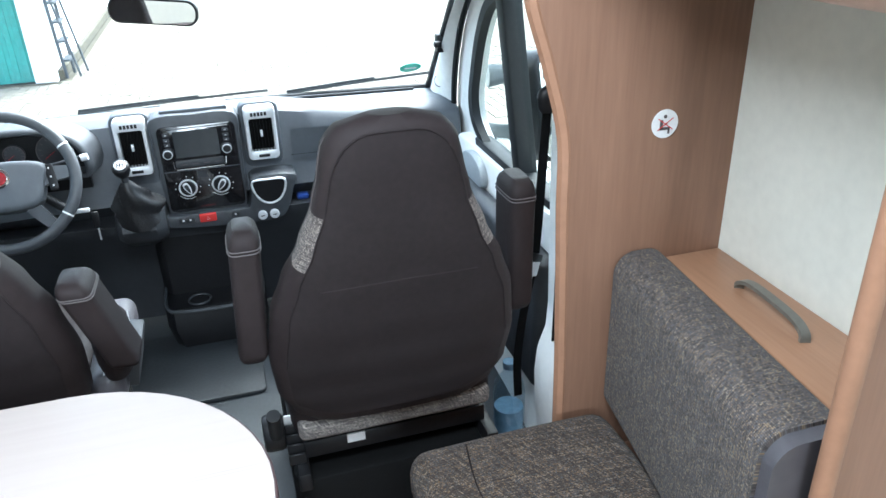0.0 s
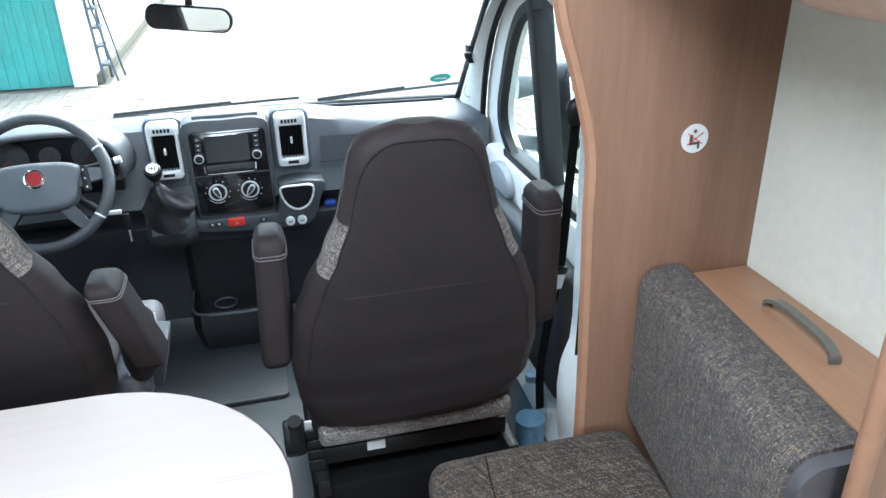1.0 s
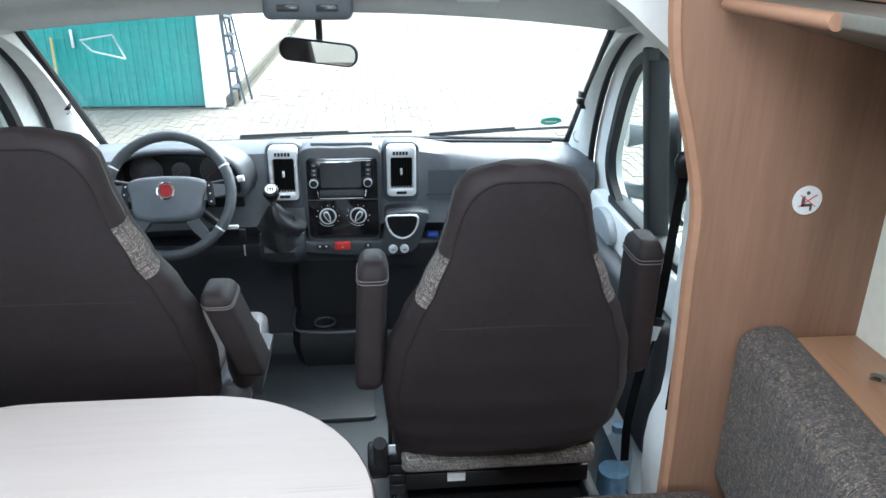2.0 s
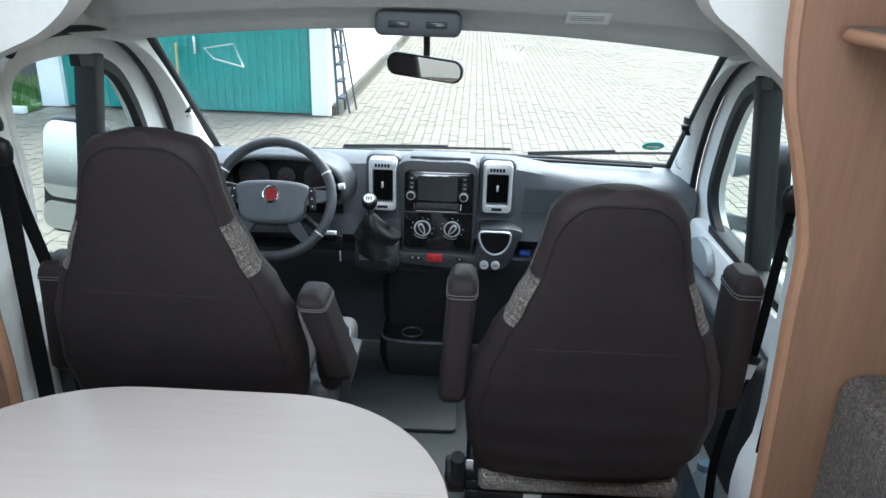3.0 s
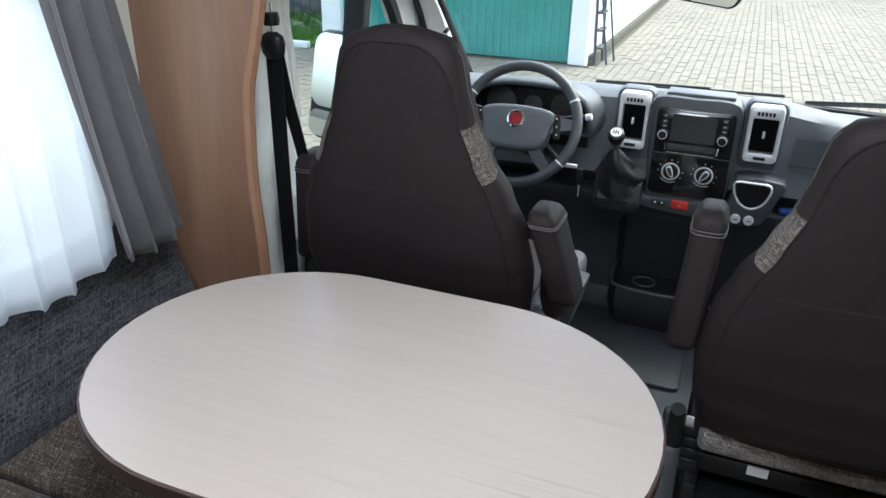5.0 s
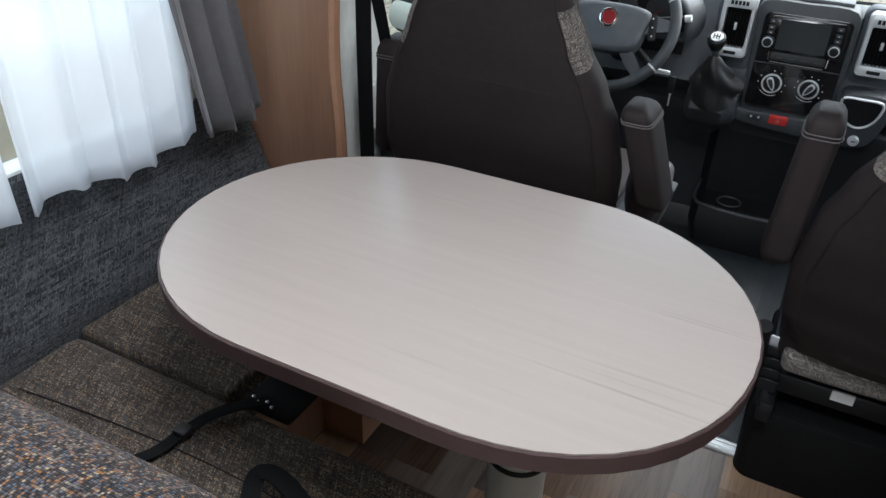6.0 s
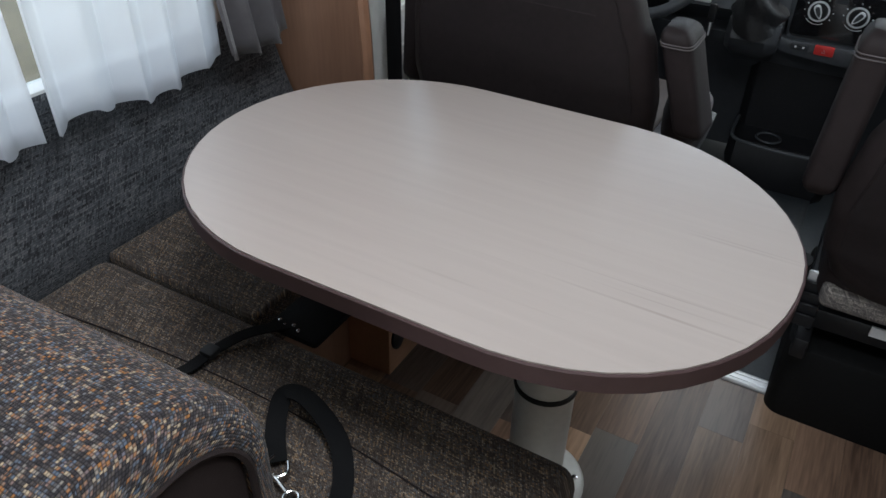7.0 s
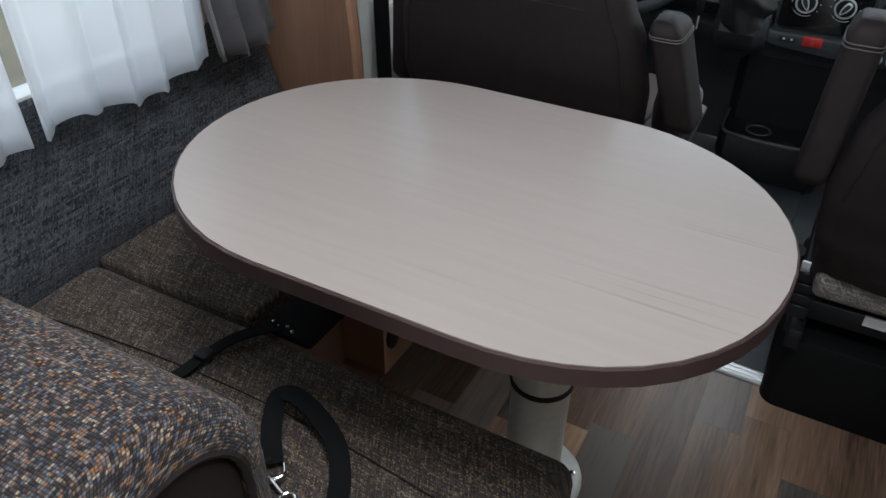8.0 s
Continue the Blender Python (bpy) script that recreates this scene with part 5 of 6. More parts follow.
# gear lever
gear = thing("gear_lever", "gear lever with black leather gaiter and chrome-topped knob", "gear lever", (-0.215, 2.25, 0.5))
part("gear_housing", loft([[(-0.275 - e, 2.36, z), (-0.275 - e, y, z), (-0.255 - e, y - 0.03, z), (-0.155 + e, y - 0.03, z), (-0.125 + e, y, z), (-0.125 + e, 2.36, z)] for z, y, e in ((0.45, 2.31, -0.015), (0.49, 2.25, 0.0), (0.53, 2.23, 0.0), (0.575, 2.25, 0.0), (0.585, 2.30, -0.01))]), M_DASHLOW, gear, "dark lever housing")
gt = []
for k in range(14):
    t = k / 13
    c = Vector((-0.196 - 0.016 * t, 2.235 - 0.035 * t, 0.592 + 0.108 * t))
    w = Vector((0, 0.62 + 0.38 * t, 0.78 * (1 - t)))
    q = (1 - t) ** 0.85
    gt.append([c + Vector((1, 0, 0)) * ((0.014 + 0.060 * q + 0.013 * q * math.sin(5 * a + 11 * t)) * math.cos(a)) + w * ((0.014 + 0.056 * q + 0.007 * math.sin(3 * a + 9 * t) * q) * math.sin(a)) for a in [2 * math.pi * i / 36 for i in range(36)]])
part("gaiter", loft(gt), M_GAITER, gear, "wrinkled black leather gaiter")
part("stalk", tube([(-0.21, 2.203, 0.68), (-0.214, 2.19, 0.735)], 0.011, 12), M_DASHLOW, gear)
kn = part("knob", revolve([(0.011, -0.034), (0.017, -0.024), (0.0255, 0.0), (0.0265, 0.012), (0.024, 0.022), (0.018, 0.026), (0, 0.026)], pose(-0.214, 2.187, 0.742, 38, 0, 0), 28), M_BLACK, gear, "round black shift knob")
part("knob_cap", revolve([(0.0175, 0.0225), (0.0175, 0.026), (0.016, 0.0277), (0, 0.028)], pose(-0.214, 2.187, 0.742, 38, 0, 0), 28), M_SILVER, kn)
part("shift_pattern", join(*[box(x - 0.0014, x + 0.0014, -0.009, 0.009, 0.028, 0.0287, m=pose(-0.214, 2.187, 0.742, 38, 0, 0)) for x in (-0.008, 0.0, 0.008)], box(-0.009, 0.009, -0.0014, 0.0014, 0.028, 0.0287, m=pose(-0.214, 2.187, 0.742, 38, 0, 0))), M_BLACK, kn)

# lower centre console with cup tray
tray = thing("floor_console", "black lower console with cup tray on the cab floor", "console", (-0.05, 2.3, 0.0))
part("body", loft([[(-0.20 + e, 2.55, z), (-0.20 + e, y, z), (-0.17 + e, y - 0.04, z), (0.12 - e, y - 0.04, z), (0.15 - e, y, z), (0.15 - e, 2.55, z)] for z, y, e in ((0.0, 2.36, 0.02), (0.10, 2.34, 0.0), (0.17, 2.36, 0.0), (0.18, 2.46, 0.0), (0.46, 2.44, 0.0))]), M_BLACK, tray)
part("tray_rim", tube(spline([(-0.195, 2.45, 0.195), (-0.19, 2.32, 0.185), (-0.15, 2.285, 0.18), (-0.02, 2.275, 0.178), (0.10, 2.285, 0.18), (0.14, 2.32, 0.185), (0.145, 2.45, 0.195)], 5), 0.006, 8), M_TRAYRIM, tray)
part("cup_ring", tube([(u, v, 0.178) for u, v in circle(-0.08, 2.36, 0.038, 24)], 0.004, 8, closed=True), M_TRAYRIM, tray)

# ignition key
key = thing("ignition_key", "ignition key with metal bow and fob on a ring", "key", (-0.35, 2.2, 0.6))
part("barrel", tube([(-0.38, 2.20, 0.625), (-0.45, 2.245, 0.665)], 0.014, 12), M_BLACK, key)
part("bow", box(-0.385, -0.33, 2.195, 2.207, 0.618, 0.632, 0.004, m=None), M_SILVER, key)
part("fob", box(-0.330, -0.308, 2.19, 2.20, 0.565, 0.62, 0.004), M_BLACK, key)
part("blade", box(-0.320, -0.315, 2.193, 2.196, 0.525, 0.567, 0.0005, 1), M_ALU, key)

# steering wheel
wheel = thing("steering_wheel", "dark grey three-spoke steering wheel with round red badge", "steering wheel", (-0.511, 2.09, 0.775))
WM = pose(-0.511, 2.10, 0.772, 62, 0, 0)  # local z points to the driver


def wl_(p):
    return WM @ Vector(p)


R = 0.187
rim = part("rim", tube([wl_((R * math.cos(a), R * math.sin(a), 0)) for a in [2 * math.pi * k / 60 for k in range(60)]], 0.0165, 14, closed=True), M_RIM, wheel, "dark leather rim")
for a in (28, 152, 325, 215):
    ca = radians(a)
    part("rim_inlay", tube([wl_((R * math.cos(ca + d), R * math.sin(ca + d), 0)) for d in (-0.014, 0, 0.014)], 0.0169, 14), M_SILVER, rim, "silver rim inlay")
hb = prism(spline2([(-0.110, 0.042), (0.0, 0.056), (0.110, 0.042), (0.108, -0.015), (0.086, -0.074), (0.0, -0.086), (-0.086, -0.074), (-0.108, -0.015)], 5, True), "z", -0.03, 0.032, 0.016, 4, m=WM)
part("hub", hb, M_HUB, wheel, "dark grey airbag cover")
for sg in (-1, 1):
    part("spoke", loft([[wl_((sg * x, y0, z)), wl_((sg * x, y1, z)), wl_((sg * x, y1, z - 0.02)), wl_((sg * x, y0, z - 0.02))] for x, y0, y1, z in ((0.08, -0.035, 0.035, 0.015), (0.13, -0.012, 0.032, 0.010), (0.18, 0.0, 0.03, 0.004))]), M_HUB, wheel)
    part("spoke", loft([[wl_((sg * x0, y, z)), wl_((sg * x1, y, z)), wl_((sg * x1, y, z - 0.02)), wl_((sg * x0, y, z - 0.02))] for x0, x1, y, z in ((0.03, 0.075, -0.055, 0.012), (0.07, 0.115, -0.11, 0.006), (0.105, 0.14, -0.145, 0.002))]), M_RIM, wheel)
    bt = part("button_pad", prism(rounded(sg * 0.126 - 0.011, sg * 0.126 + 0.011, -0.055, 0.02, 0.006), "z", 0.006, 0.018, 0.003, m=WM @ pose(0, 0, 0, 0, 0, sg * 8)), M_BLACK, wheel, "black button pad")
    for k in range(3):
        part("button_mark", box(sg * 0.126 - 0.002, sg * 0.126 + 0.002, -0.045 + 0.025 * k, -0.040 + 0.025 * k, 0.018, 0.0186, m=WM @ pose(0, 0, 0, 0, 0, sg * 8)), M_WHITE, bt)
bd = part("badge_ring", revolve([(0.028, 0.028), (0.028, 0.036), (0.024, 0.038), (0.022, 0.034), (0, 0.034)], WM @ pose(0, 0.008, 0), 32), M_CHROME, wheel, "chrome badge ring")
part("badge", revolve([(0.020, 0.030), (0.0195, 0.0365), (0, 0.037)], WM @ pose(0, 0.008, 0), 32), M_BADGE, bd, "plain dark red round badge")
part("badge_bars", join(*[box(x - 0.002, x + 0.002, -0.006, 0.006, 0.037, 0.0378, m=WM @ pose(0, 0.008, 0)) for x in (-0.011, -0.004, 0.003, 0.010)]), M_BADGE, bd)
part("column", tube([wl_((0, 0, -0.02)), wl_((0, 0, -0.24))], 0.055, 16), M_DASHLOW, wheel)
for sg in (-1, 1):
    part("stalk", tube([wl_((sg * 0.05, 0.03, -0.06)), wl_((sg * 0.17, 0.05, -0.05)), wl_((sg * 0.20, 0.055, -0.045))], 0.009, 10), M_BLACK, wheel)
    part("stalk_tip", tube([wl_((sg * 0.20, 0.055, -0.045)), wl_((sg * 0.218, 0.058, -0.043))], 0.0105, 12), M_SILVER, wheel)

# interior mirror and overhead console
im = thing("rear_view_mirror", "black-backed interior rear-view mirror on a short stem", "mirror", (-0.03, 2.1, 1.2))
MM = pose(-0.035, 2.10, 1.198, 0, 6, -8)
part("housing", prism(rounded(-0.116, 0.116, -0.034, 0.034, 0.03, 8), "y", -0.002, 0.028, 0.008, 3, m=MM), M_BLACK, im)
part("mirror_glass", prism(rounded(-0.110, 0.110, -0.029, 0.029, 0.026, 8), "y", -0.004, -0.0015, m=MM), M_MIRROR, im, "silvered mirror glass")
part("stem", tube([(-0.03, 2.125, 1.215), (-0.03, 2.13, 1.25), (-0.03, 2.11, 1.30)], 0.010, 10), M_BLACK, im)
ohc = thing("overhead_console", "grey overhead light console above the windscreen", "lamp", (-0.04, 1.98, 1.33))
part("body", prism(rounded(-0.155, 0.075, 1.308, 1.372, 0.02), "y", 1.875, 2.04, 0.012), M_DASH, ohc)
for lx in (-0.09, 0.01):
    part("lens", box(lx - 0.028, lx + 0.028, 1.869, 1.877, 1.330, 1.347, 0.003), M_SCREEN, ohc)
lab = thing("visor_label", "white warning label on the headliner", "label", (0.41, 1.93, 1.34))
part("paper", box(-0.055, 0.055, -0.026, 0.026, 0.0, 0.001, m=pose(0.395, 1.815, 1.372, -35, 0, 0)), M_WHITE, lab)
part("print", join(*[box(-0.045, 0.04, -0.010 + 0.009 * k, -0.0088 + 0.009 * k, -0.0006, -0.0001, m=pose(0.395, 1.815, 1.372, -35, 0, 0)) for k in range(3)]), M_SEAM, lab, "grey text bars")
plq = thing("emission_sticker", "round green sticker low on the windscreen", "sticker", (0.72, 2.7, 0.85))
pc = screen(0.872, 0.25, -0.010)
part("disc", prism(circle(0, 0, 0.040, 32), "z", -0.001, 0.001, m=Matrix.Translation(pc) @ pose(0, 0, 0, -33, 0, 0)), mat("green_sticker", (0.05, 0.42, 0.30), 0.5, noise_scale=20, amount=0.1), plq)
part("bar", box(-0.022, 0.022, -0.004, 0.004, -0.003, -0.0015, m=Matrix.Translation(pc) @ pose(0, 0, 0, -33, 0, 0)), M_WHITE, plq)

# wipers outside the glass
for a, b, nm in (((-0.45, 0.0), (0.30, 0.045), "long"), ((0.38, -0.01), (0.97, 0.12), "short")):
    wp = thing("windscreen_wiper", "black windscreen wiper resting at the bottom of the glass", "wiper", screen(a[0], a[1], 0.02), group="wipers")
    P = [screen(a[0] + (b[0] - a[0]) * k / 8, a[1] + (b[1] - a[1]) * k / 8, 0.012) for k in range(9)]
    part("blade", tube(P, 0, flat=(0.008, 0.008, (0, 0.5, 0.8))), M_RUBBER, wp)
    part("arm", tube([p + Vector((0, 0.02, 0.004)) for p in P[:6]], 0.005, 6), M_BLACK, wp)
solo("scuttle", loft([[(0.95 * u, 2.80 + 0.12 * (1 - u * u), 0.742), (0.95 * u, 2.90 + 0.12 * (1 - u * u), 0.725), (0.95 * u, 3.05 + 0.12 * (1 - u * u), 0.66), (0.95 * u, 3.05 + 0.12 * (1 - u * u), 0.60), (0.95 * u, 2.80, 0.60)] for u in [-1 + k / 8 for k in range(17)]]), M_BLACK, "black plastic scuttle below the windscreen", "trim", kind="structure")

# seat belts on the rear pillars: one strand down to the reel slot, one to the tongue beside the seat
BELTS = (
    (-0.868, 1.318, 1.108, [(-0.866, 1.315, 1.09), (-0.866, 1.316, 0.80), (-0.864, 1.318, 0.52), (-0.862, 1.318, 0.22)],
     [(-0.862, 1.325, 1.08), (-0.856, 1.345, 0.97), (-0.848, 1.38, 0.83), (-0.845, 1.41, 0.70), (-0.835, 1.42, 0.45), (-0.84, 1.40, 0.20)], (-0.846, 1.405, 0.66)),
    (0.786, 1.335, 1.068, [(0.806, 1.285, 1.05), (0.806, 1.285, 0.80), (0.806, 1.285, 0.62), (0.804, 1.285, 0.475)],
     [(0.782, 1.34, 1.05), (0.786, 1.365, 0.90), (0.788, 1.385, 0.74), (0.787, 1.40, 0.64), (0.768, 1.41, 0.50), (0.750, 1.405, 0.36), (0.752, 1.40, 0.24)], (0.782, 1.392, 0.635)),
)
for x0, y0, z0, down, across, tip in BELTS:
    b = thing("seat_belt", "black seat belt hanging from the pillar guide", "seat belt", (x0, y0, z0), group="seat belts")
    part("guide_hook", bevel(revolve([(0.0, -0.016), (0.017, -0.013), (0.019, 0.0), (0.016, 0.013), (0.0, 0.015)], pose(x0, y0, z0 + 0.052), 14), 0.0), M_BLACK, b)
    part("guide", loft([[(x0 + w * math.cos(a), y0 + d * math.sin(a), z0 + z) for a in [2 * math.pi * i / 18 for i in range(18)]] for z, w, d in ((-0.035, 0.020, 0.008), (-0.022, 0.028, 0.014), (0.0, 0.031, 0.018), (0.016, 0.026, 0.016), (0.024, 0.012, 0.009))]), M_BLACK, b, "black belt guide loop")
    part("pin", tube([(x0, y0, z0 + 0.02), (x0, y0, z0 + 0.085)], 0.004, 8), M_CHROME, b)
    for pts in (down, across):
        part("webbing", tube(spline(pts, 4), 0, flat=((0.040 if x0 < 0 else 0.030) if pts is down else (0.032 if x0 < 0 else 0.022), 0.003, (0, 1, 0))), M_BELT, b)
    bu = part("tongue", box(-0.017, 0.017, -0.008, 0.008, -0.030, 0.012, 0.005, m=pose(*tip, 0, 18, 20)), M_SILVER, b, "metal belt tongue with black grip")
    part("blade", box(-0.009, 0.009, -0.0015, 0.0015, -0.058, -0.028, 0.001, 1, m=pose(*tip, 0, 18, 20)), M_CHROME, bu)
    part("grip", box(-0.019, 0.019, -0.010, 0.010, 0.008, 0.030, 0.006, m=pose(*tip, 0, 18, 20)), M_BLACK, bu)

# bottle in the door pocket
bo = thing("water_bottle", "clear bluish plastic bottle standing on the cab floor", "bottle", (0.765, 1.50, 0.0))
part("bottle_body", revolve([(0.0, 0.002), (0.043, 0.002), (0.046, 0.012), (0.046, 0.06), (0.043, 0.07), (0.046, 0.08), (0.046, 0.18), (0.040, 0.215), (0.018, 0.245), (0.016, 0.265), (0.0, 0.265)], pose(0.765, 1.50, 0.0), 24), M_BOTTLE, bo, "clear blue plastic")
part("liquid", revolve([(0.0, 0.005), (0.042, 0.006), (0.042, 0.13), (0.0, 0.13)], pose(0.765, 1.50, 0.0), 24), M_BLUE, bo)
part("cap", revolve([(0.018, 0.262), (0.018, 0.282), (0.0, 0.283)], pose(0.765, 1.50, 0.0), 20), M_BLUE, bo)

wing = loft([[(-0.205 + 0.042 * math.cos(a) * e, 1.455 + 0.085 * math.sin(a) * e, z) for a in [2 * math.pi * i / 20 for i in range(20)]] for z, e in ((0.50, 0.4), (0.52, 0.75), (0.56, 0.95), (0.60, 1.0), (0.635, 0.9), (0.655, 0.65), (0.662, 0.3))])
wg = part("side_wing", wing, M_LEATHER, seat_d, "dark leatherette backrest wing")
part("stitching", tube([(-0.168, 1.46 + 0.004 * k, 0.56 + 0.011 * k) for k in range(8)], 0.0018, 6), M_WHITE, wg)
part("cushion_side", cushion(-0.275, -0.195, 1.40, 1.80, 0.44, 0.525, 0.03, 0.004), M_GREYLEATHER, seat_d, "grey leather cushion side with pale stitching")
part("stitching", tube([(-0.232, 1.405 + 0.03 * k, 0.531) for k in range(12)], 0.0018, 6), M_WHITE, wg)
part("height_lever", box(-0.02, 0.02, 1.46, 1.62, 0.0, 0.09, 0.006, m=pose(-0.195, 0, 0.455, 0, 12, 0)), M_DASHLOW, seat_d, "grey plastic seat lever cover")
# Reflections in the windscreen, drawn as thin white outlines.
for kk, (U, V) in enumerate((((-0.815, -0.712, -0.712, -0.80), (0.975, 0.99, 0.83, 0.90)), ((0.79, 0.89, 0.75), (0.95, 0.915, 0.80)), ((0.27, 0.31, 0.29), (0.99, 0.99, 0.94)))):
    solo("windscreen_reflection", tube([screen(u, v, -0.012) for u, v in zip(U, V)], 0.0028 if kk == 0 else 0.002, 6, closed=True), M_FAINT, "faint white triangle outline, a reflection drawn on the windscreen", "mark", group="windscreen marks")

solo("floor_mat", prism(rounded(-0.42, 0.103, 1.972, 2.42, 0.02), "z", 0.001, 0.016, 0.004), M_MAT, "dark grey textured rubber mat on the cab floor", "mat")

# outside mirrors
for s in (-1, 1):
    om = thing("door_mirror", "large black door mirror on two arms", "mirror", (s * 1.13, 2.08, 0.84), group="door mirrors")
    tilt_m = pose(s * 1.155, 2.07, 0.835, -11, 0, s * 18)
    part("housing", prism(rounded(-0.096, 0.096, -0.188, 0.178, 0.060, 8), "y", -0.012, 0.10, 0.016, 3, m=tilt_m), M_BLACK, om)
    part("mirror_glass", prism(rounded(-0.084, 0.084, -0.075, 0.166, 0.050, 8), "y", -0.0175, -0.0125, m=tilt_m), M_MIRROR, om, "main mirror glass")
    part("lower_glass", prism(rounded(-0.084, 0.084, -0.176, -0.088, 0.038, 8), "y", -0.0175, -0.0125, m=tilt_m), M_MIRROR, om, "wide-angle mirror glass")
    for zz in (0.73, 0.93):
        arm = loft([[(s * x, y - w * math.sin(a) * 0.5, zz + dz + w * math.cos(a)) for a in [2 * math.pi * i / 14 for i in range(14)]] for x, y, dz, w in ((0.965, 2.23, -0.025, 0.040), (1.01, 2.19, -0.015, 0.030), (1.06, 2.15, 0.0, 0.026), (1.12, 2.12, 0.0, 0.028))])
        part("arm", arm, M_ARM, om, "grey moulded mirror arm")

# ---- outside ----
G = -0.75
gr = bmesh.new()
vs = [gr.verts.new(p) for p in ((-400, -400, G - 0.02), (400, -400, G - 0.02), (400, 400, G - 0.02), (-400, 400, G - 0.02))]
gr.faces.new(vs)
ground = solo("ground", gr, M_JOINT, "sandy joint bed under the paved yard", "ground", kind="structure", smooth=0)

garage = thing("garage_building", "white rendered garage with a large green metal door", "building", (-4, 11, G))
part("wall", join(box(-2.28, -2.02, 10.9, 11.1, G, 3.2), box(-6.4, -6.05, 10.9, 11.1, G, 3.2), box(-6.05, -2.28, 10.9, 11.1, 2.0, 3.2), box(-2.2, -2.02, 11.1, 30, G, 3.2), box(-6.4, -6.2, 11.1, 30, G, 3.2)), M_RENDER, garage, "white rough render", 0)
part("roof", box(-6.6, -1.8, 10.6, 30, 3.2, 3.4), M_FENCE, garage)
gd = part("garage_door", box(-6.05, -2.28, 11.0, 11.03, G + 0.02, 2.0), M_GREEN, garage, "green ribbed sheet-metal door")
for k in range(29):
    x = -6.0 + 3.7 * (k + 0.5) / 29
    part("rib", box(x - 0.035, x + 0.035, 10.990, 11.0, G + 0.04, 1.98, 0.004, 1), M_GREEN, gd)
part("door_handle", box(-4.02, -3.98, 10.94, 10.975, 0.1, 0.35, 0.01), M_ALU, gd)
part("plinth", join(box(-2.04, -1.95, 11.1, 30, G, G + 0.12), box(-6.4, -1.95, 10.84, 10.9, G - 0.01, G + 0.015)), M_JOINT, garage)

lad = thing("folding_ladder", "dark folding step ladder leaning by the white wall", "ladder", (-1.9, 11.4, G))
for yy, xx in ((11.15, -1.98), (11.50, -1.93)):
    part("rail", tube([(xx + 0.05, yy, G), (xx - 0.02, yy + 0.02, 0.72)], 0.022, 8), M_FENCE, lad)
    part("rail", tube([(xx + 0.22, yy + 0.05, G), (xx, yy + 0.02, 0.65)], 0.016, 8), M_FENCE, lad)
for k in range(5):
    part("tread", box(-1.99 + 0.01 * (4 - k), -1.88 + 0.01 * (4 - k), 11.15, 11.52, G + 0.22 + 0.25 * k, G + 0.25 + 0.25 * k, 0.005, 1), M_FENCE, lad)
fk = thing("garden_tool", "small yellow-handled tool leaning against the green door", "tool", (-4.2, 10.7, G))
part("shaft", tube([(-4.22, 10.75, G + 0.1), (-4.26, 10.9, 0.25)], 0.018, 8), mat("yellow_wood", (0.45, 0.33, 0.12), 0.7, noise_scale=10, amount=0.2), fk)
part("head", box(-4.30, -4.12, 10.66, 10.82, G, G + 0.16, 0.01), M_JOINT, fk)

fen = thing("fence", "dark grey board fence behind a grass verge", "fence", (-10, 12, G))
for k in range(40):
    part("board", box(-6.5 - 0.20 * k - 0.19, -6.5 - 0.20 * k, 13.0, 13.03, G, 1.4), M_FENCE, fen, smooth=0)
grs = bmesh.new()
rg = random.Random(5)
for k in range(9000):
    x, y = rg.uniform(-13, -6.45), rg.uniform(10.6, 12.9)
    h, a = rg.uniform(0.06, 0.22), rg.uniform(0, 6.28)
    b0 = grs.verts.new((x - 0.015 * math.cos(a), y - 0.015 * math.sin(a), G + 0.04))
    b1 = grs.verts.new((x + 0.015 * math.cos(a), y + 0.015 * math.sin(a), G + 0.04))
    tp = grs.verts.new((x + rg.uniform(-0.06, 0.06), y + rg.uniform(-0.06, 0.06), G + 0.04 + h))
    grs.faces.new((b0, b1, tp))
solo("grass", grs, M_GRASS, "green grass verge beside the yard", "grass", kind="stuff", smooth=0)
solo("verge", box(-30, -6.42, 10.5, 13, G - 0.02, G + 0.05, 0.01), M_GRASS, "grassy soil verge with a low kerb", "ground", kind="structure")
solo("kerb", box(-30, -6.4, 10.38, 10.5, G - 0.02, G + 0.08, 0.01), M_RENDER, "pale concrete kerb along the verge", "kerb", kind="structure")

# ---- small pieces: floor planks, yard pavers ----
PW, PL = 0.098, 0.62
pk = {}
n_x = 23
for i in range(n_x):
    x = -1.15 + PW * i
    if x > 1.05:
        continue
    y = -0.62 - rg.uniform(0, PL)
    while y < 1.348:
        y0, y1 = max(y, -0.6), min(y + PL, 1.348)
        if y1 - y0 > 0.03:
            q = box(x + 0.0002, min(x + PW, 1.07) - 0.0002, y0 + 0.0002, y1 - 0.0002, -0.005, 0.0, 0.0)
            part("plank", q, rg.choice(M_PLANKS), bpy.data.objects["floor"], smooth=0)
        y += PL
solo("floor_rear", box(-1.15, 1.07, -3.0, -0.601, -0.005, 0.0), M_PLANKS[1], "dark brown wood-look vinyl floor", "floor", kind="structure", smooth=0)

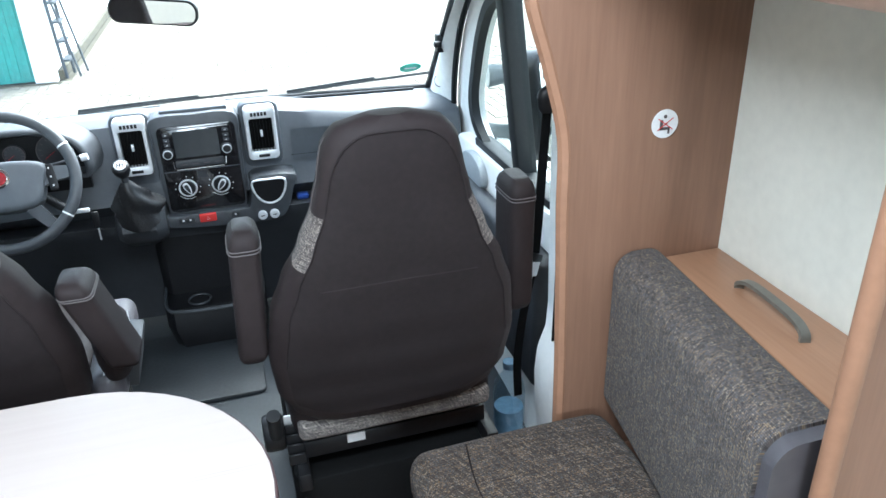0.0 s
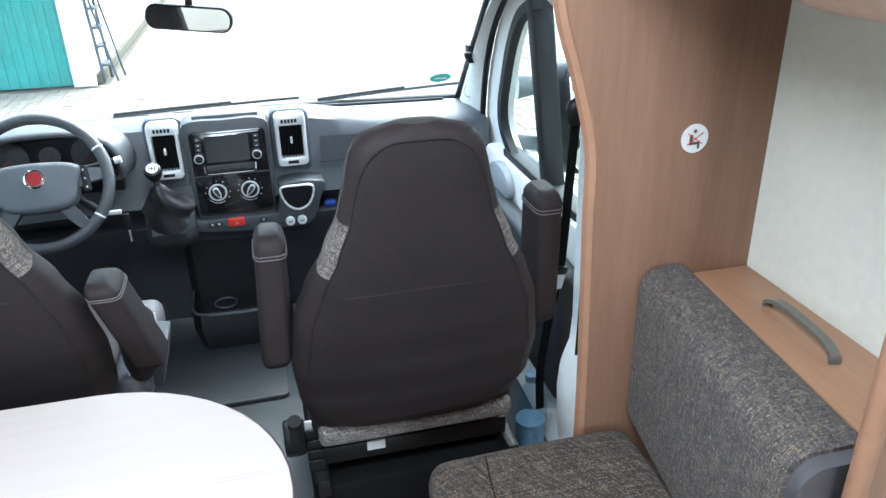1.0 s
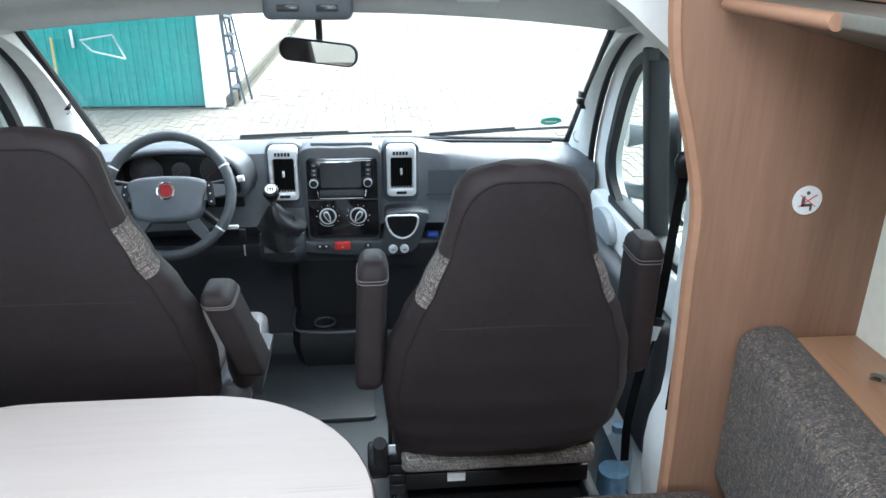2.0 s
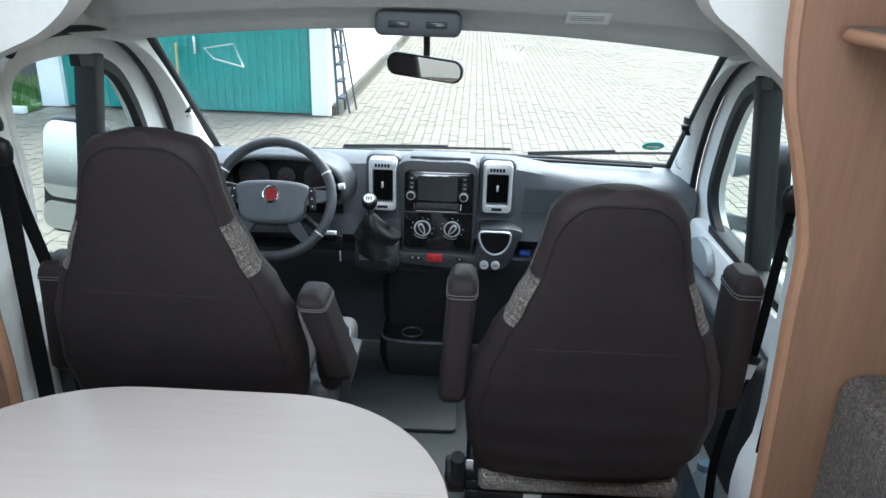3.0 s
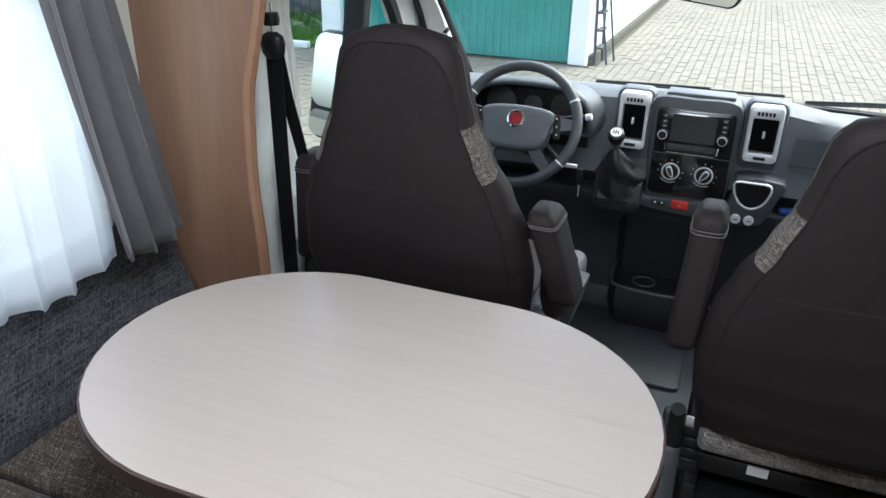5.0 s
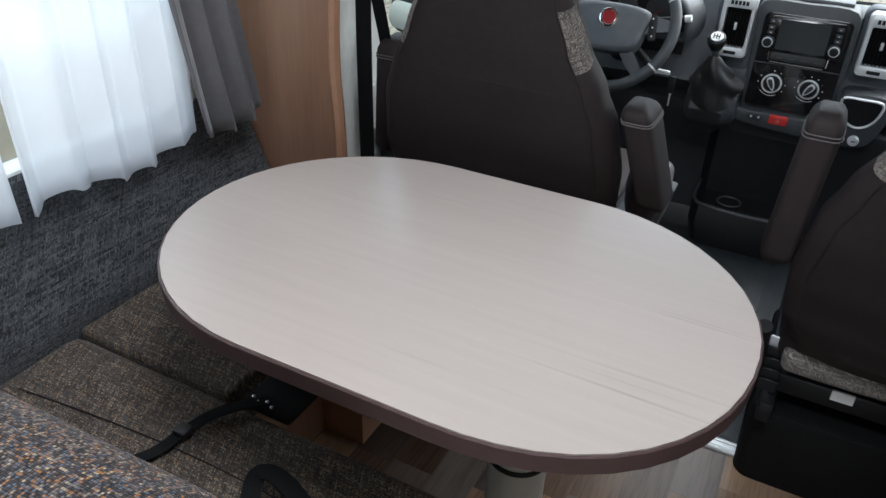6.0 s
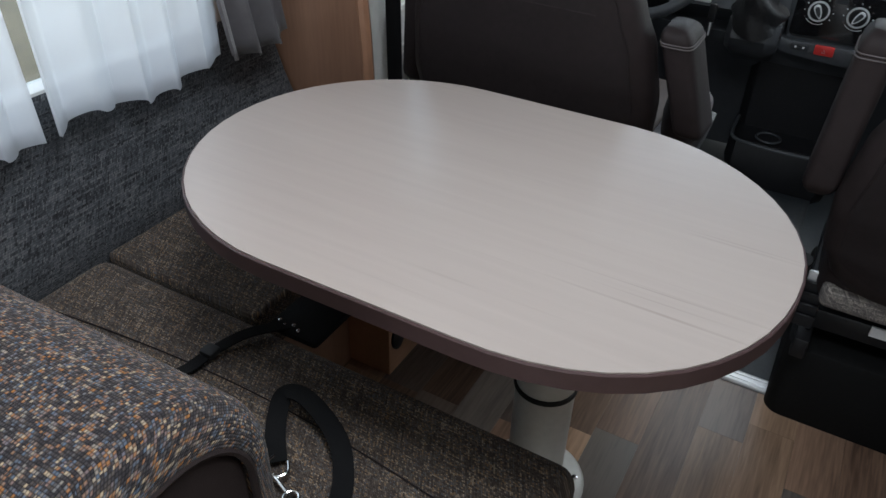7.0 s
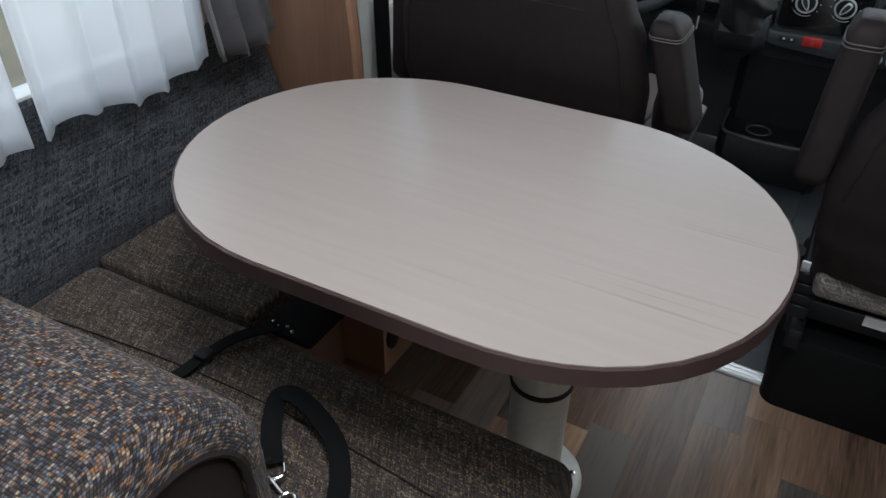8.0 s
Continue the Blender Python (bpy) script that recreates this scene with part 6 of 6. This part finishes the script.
pav = new("paving")
tagged(pav, "grey interlocking concrete pavers of the yard", "pavement", kind="structure")
PX, PY = 0.120, 0.160
out = [(-0.0815, -0.0985), (-0.0815, -0.055), (-0.0665, -0.035), (-0.0665, 0.035), (-0.0815, 0.055), (-0.0815, 0.0985), (0.0815, 0.0985), (0.0815, 0.055), (0.0665, 0.035), (0.0665, -0.035), (0.0815, -0.055), (0.0815, -0.0985)]
far_v, far_f = [], []
out = [(u * 0.765, v * 0.785) for u, v in out]
tops = [(u * 0.975, v * 0.978) for u, v in out]
near = None
count = 0
for i in range(-90, 112):
    for j in range(32, 170):
        x, y = i * PX, j * PY + (PY / 2 if i % 2 else 0)
        if y < 5.2 or (y > 10.88 and x < -1.9) or (y > 10.3 and x < -6.3) or abs(x) > 2.0 + 0.58 * y:
            continue
        dz = G + rg.uniform(-0.004, 0.004)
        tx, ty = rg.uniform(-0.01, 0.01), rg.uniform(-0.01, 0.01)
        if 8.8 < y < 10.6 and -0.8 < x < 2.4 and count < 300:
            if near is None:
                near = bpy.data.meshes.new("paver")
                vv = [(u, v, 0.0) for u, v in tops] + [(u, v, -0.006) for u, v in out] + [(u, v, -0.03) for u, v in out]
                ff = [tuple(range(12))[::-1]] + [(a + k, a + (k + 1) % 12, a + 12 + (k + 1) % 12, a + 12 + k) for a in (0, 12) for k in range(12)]
                near.from_pydata(vv, [], ff)
                near.materials.append(M_PAVER)
            ob = new("paver", near)
            ob.location = (x, y, dz)
            ob.rotation_euler = (tx, ty, rg.uniform(-0.01, 0.01))
            ob.parent = pav
            count += 1
        else:
            b = len(far_v)
            far_v += [(x + u, y + v, dz + u * ty + v * tx) for u, v in tops] + [(x + u * 1.0, y + v, dz - 0.02) for u, v in out]
            far_f.append(tuple(range(b + 11, b - 1, -1)))
            far_f += [(b + k, b + (k + 1) % 12, b + 12 + (k + 1) % 12, b + 12 + k) for k in range(12)]
me = bpy.data.meshes.new("paver_field")
me.from_pydata(far_v, [], far_f)
me.materials.append(M_PAVER)
pf = new("paver_field", me)
pf.parent = pav
tagged(pf, "joined grey interlocking pavers", kind="stuff")
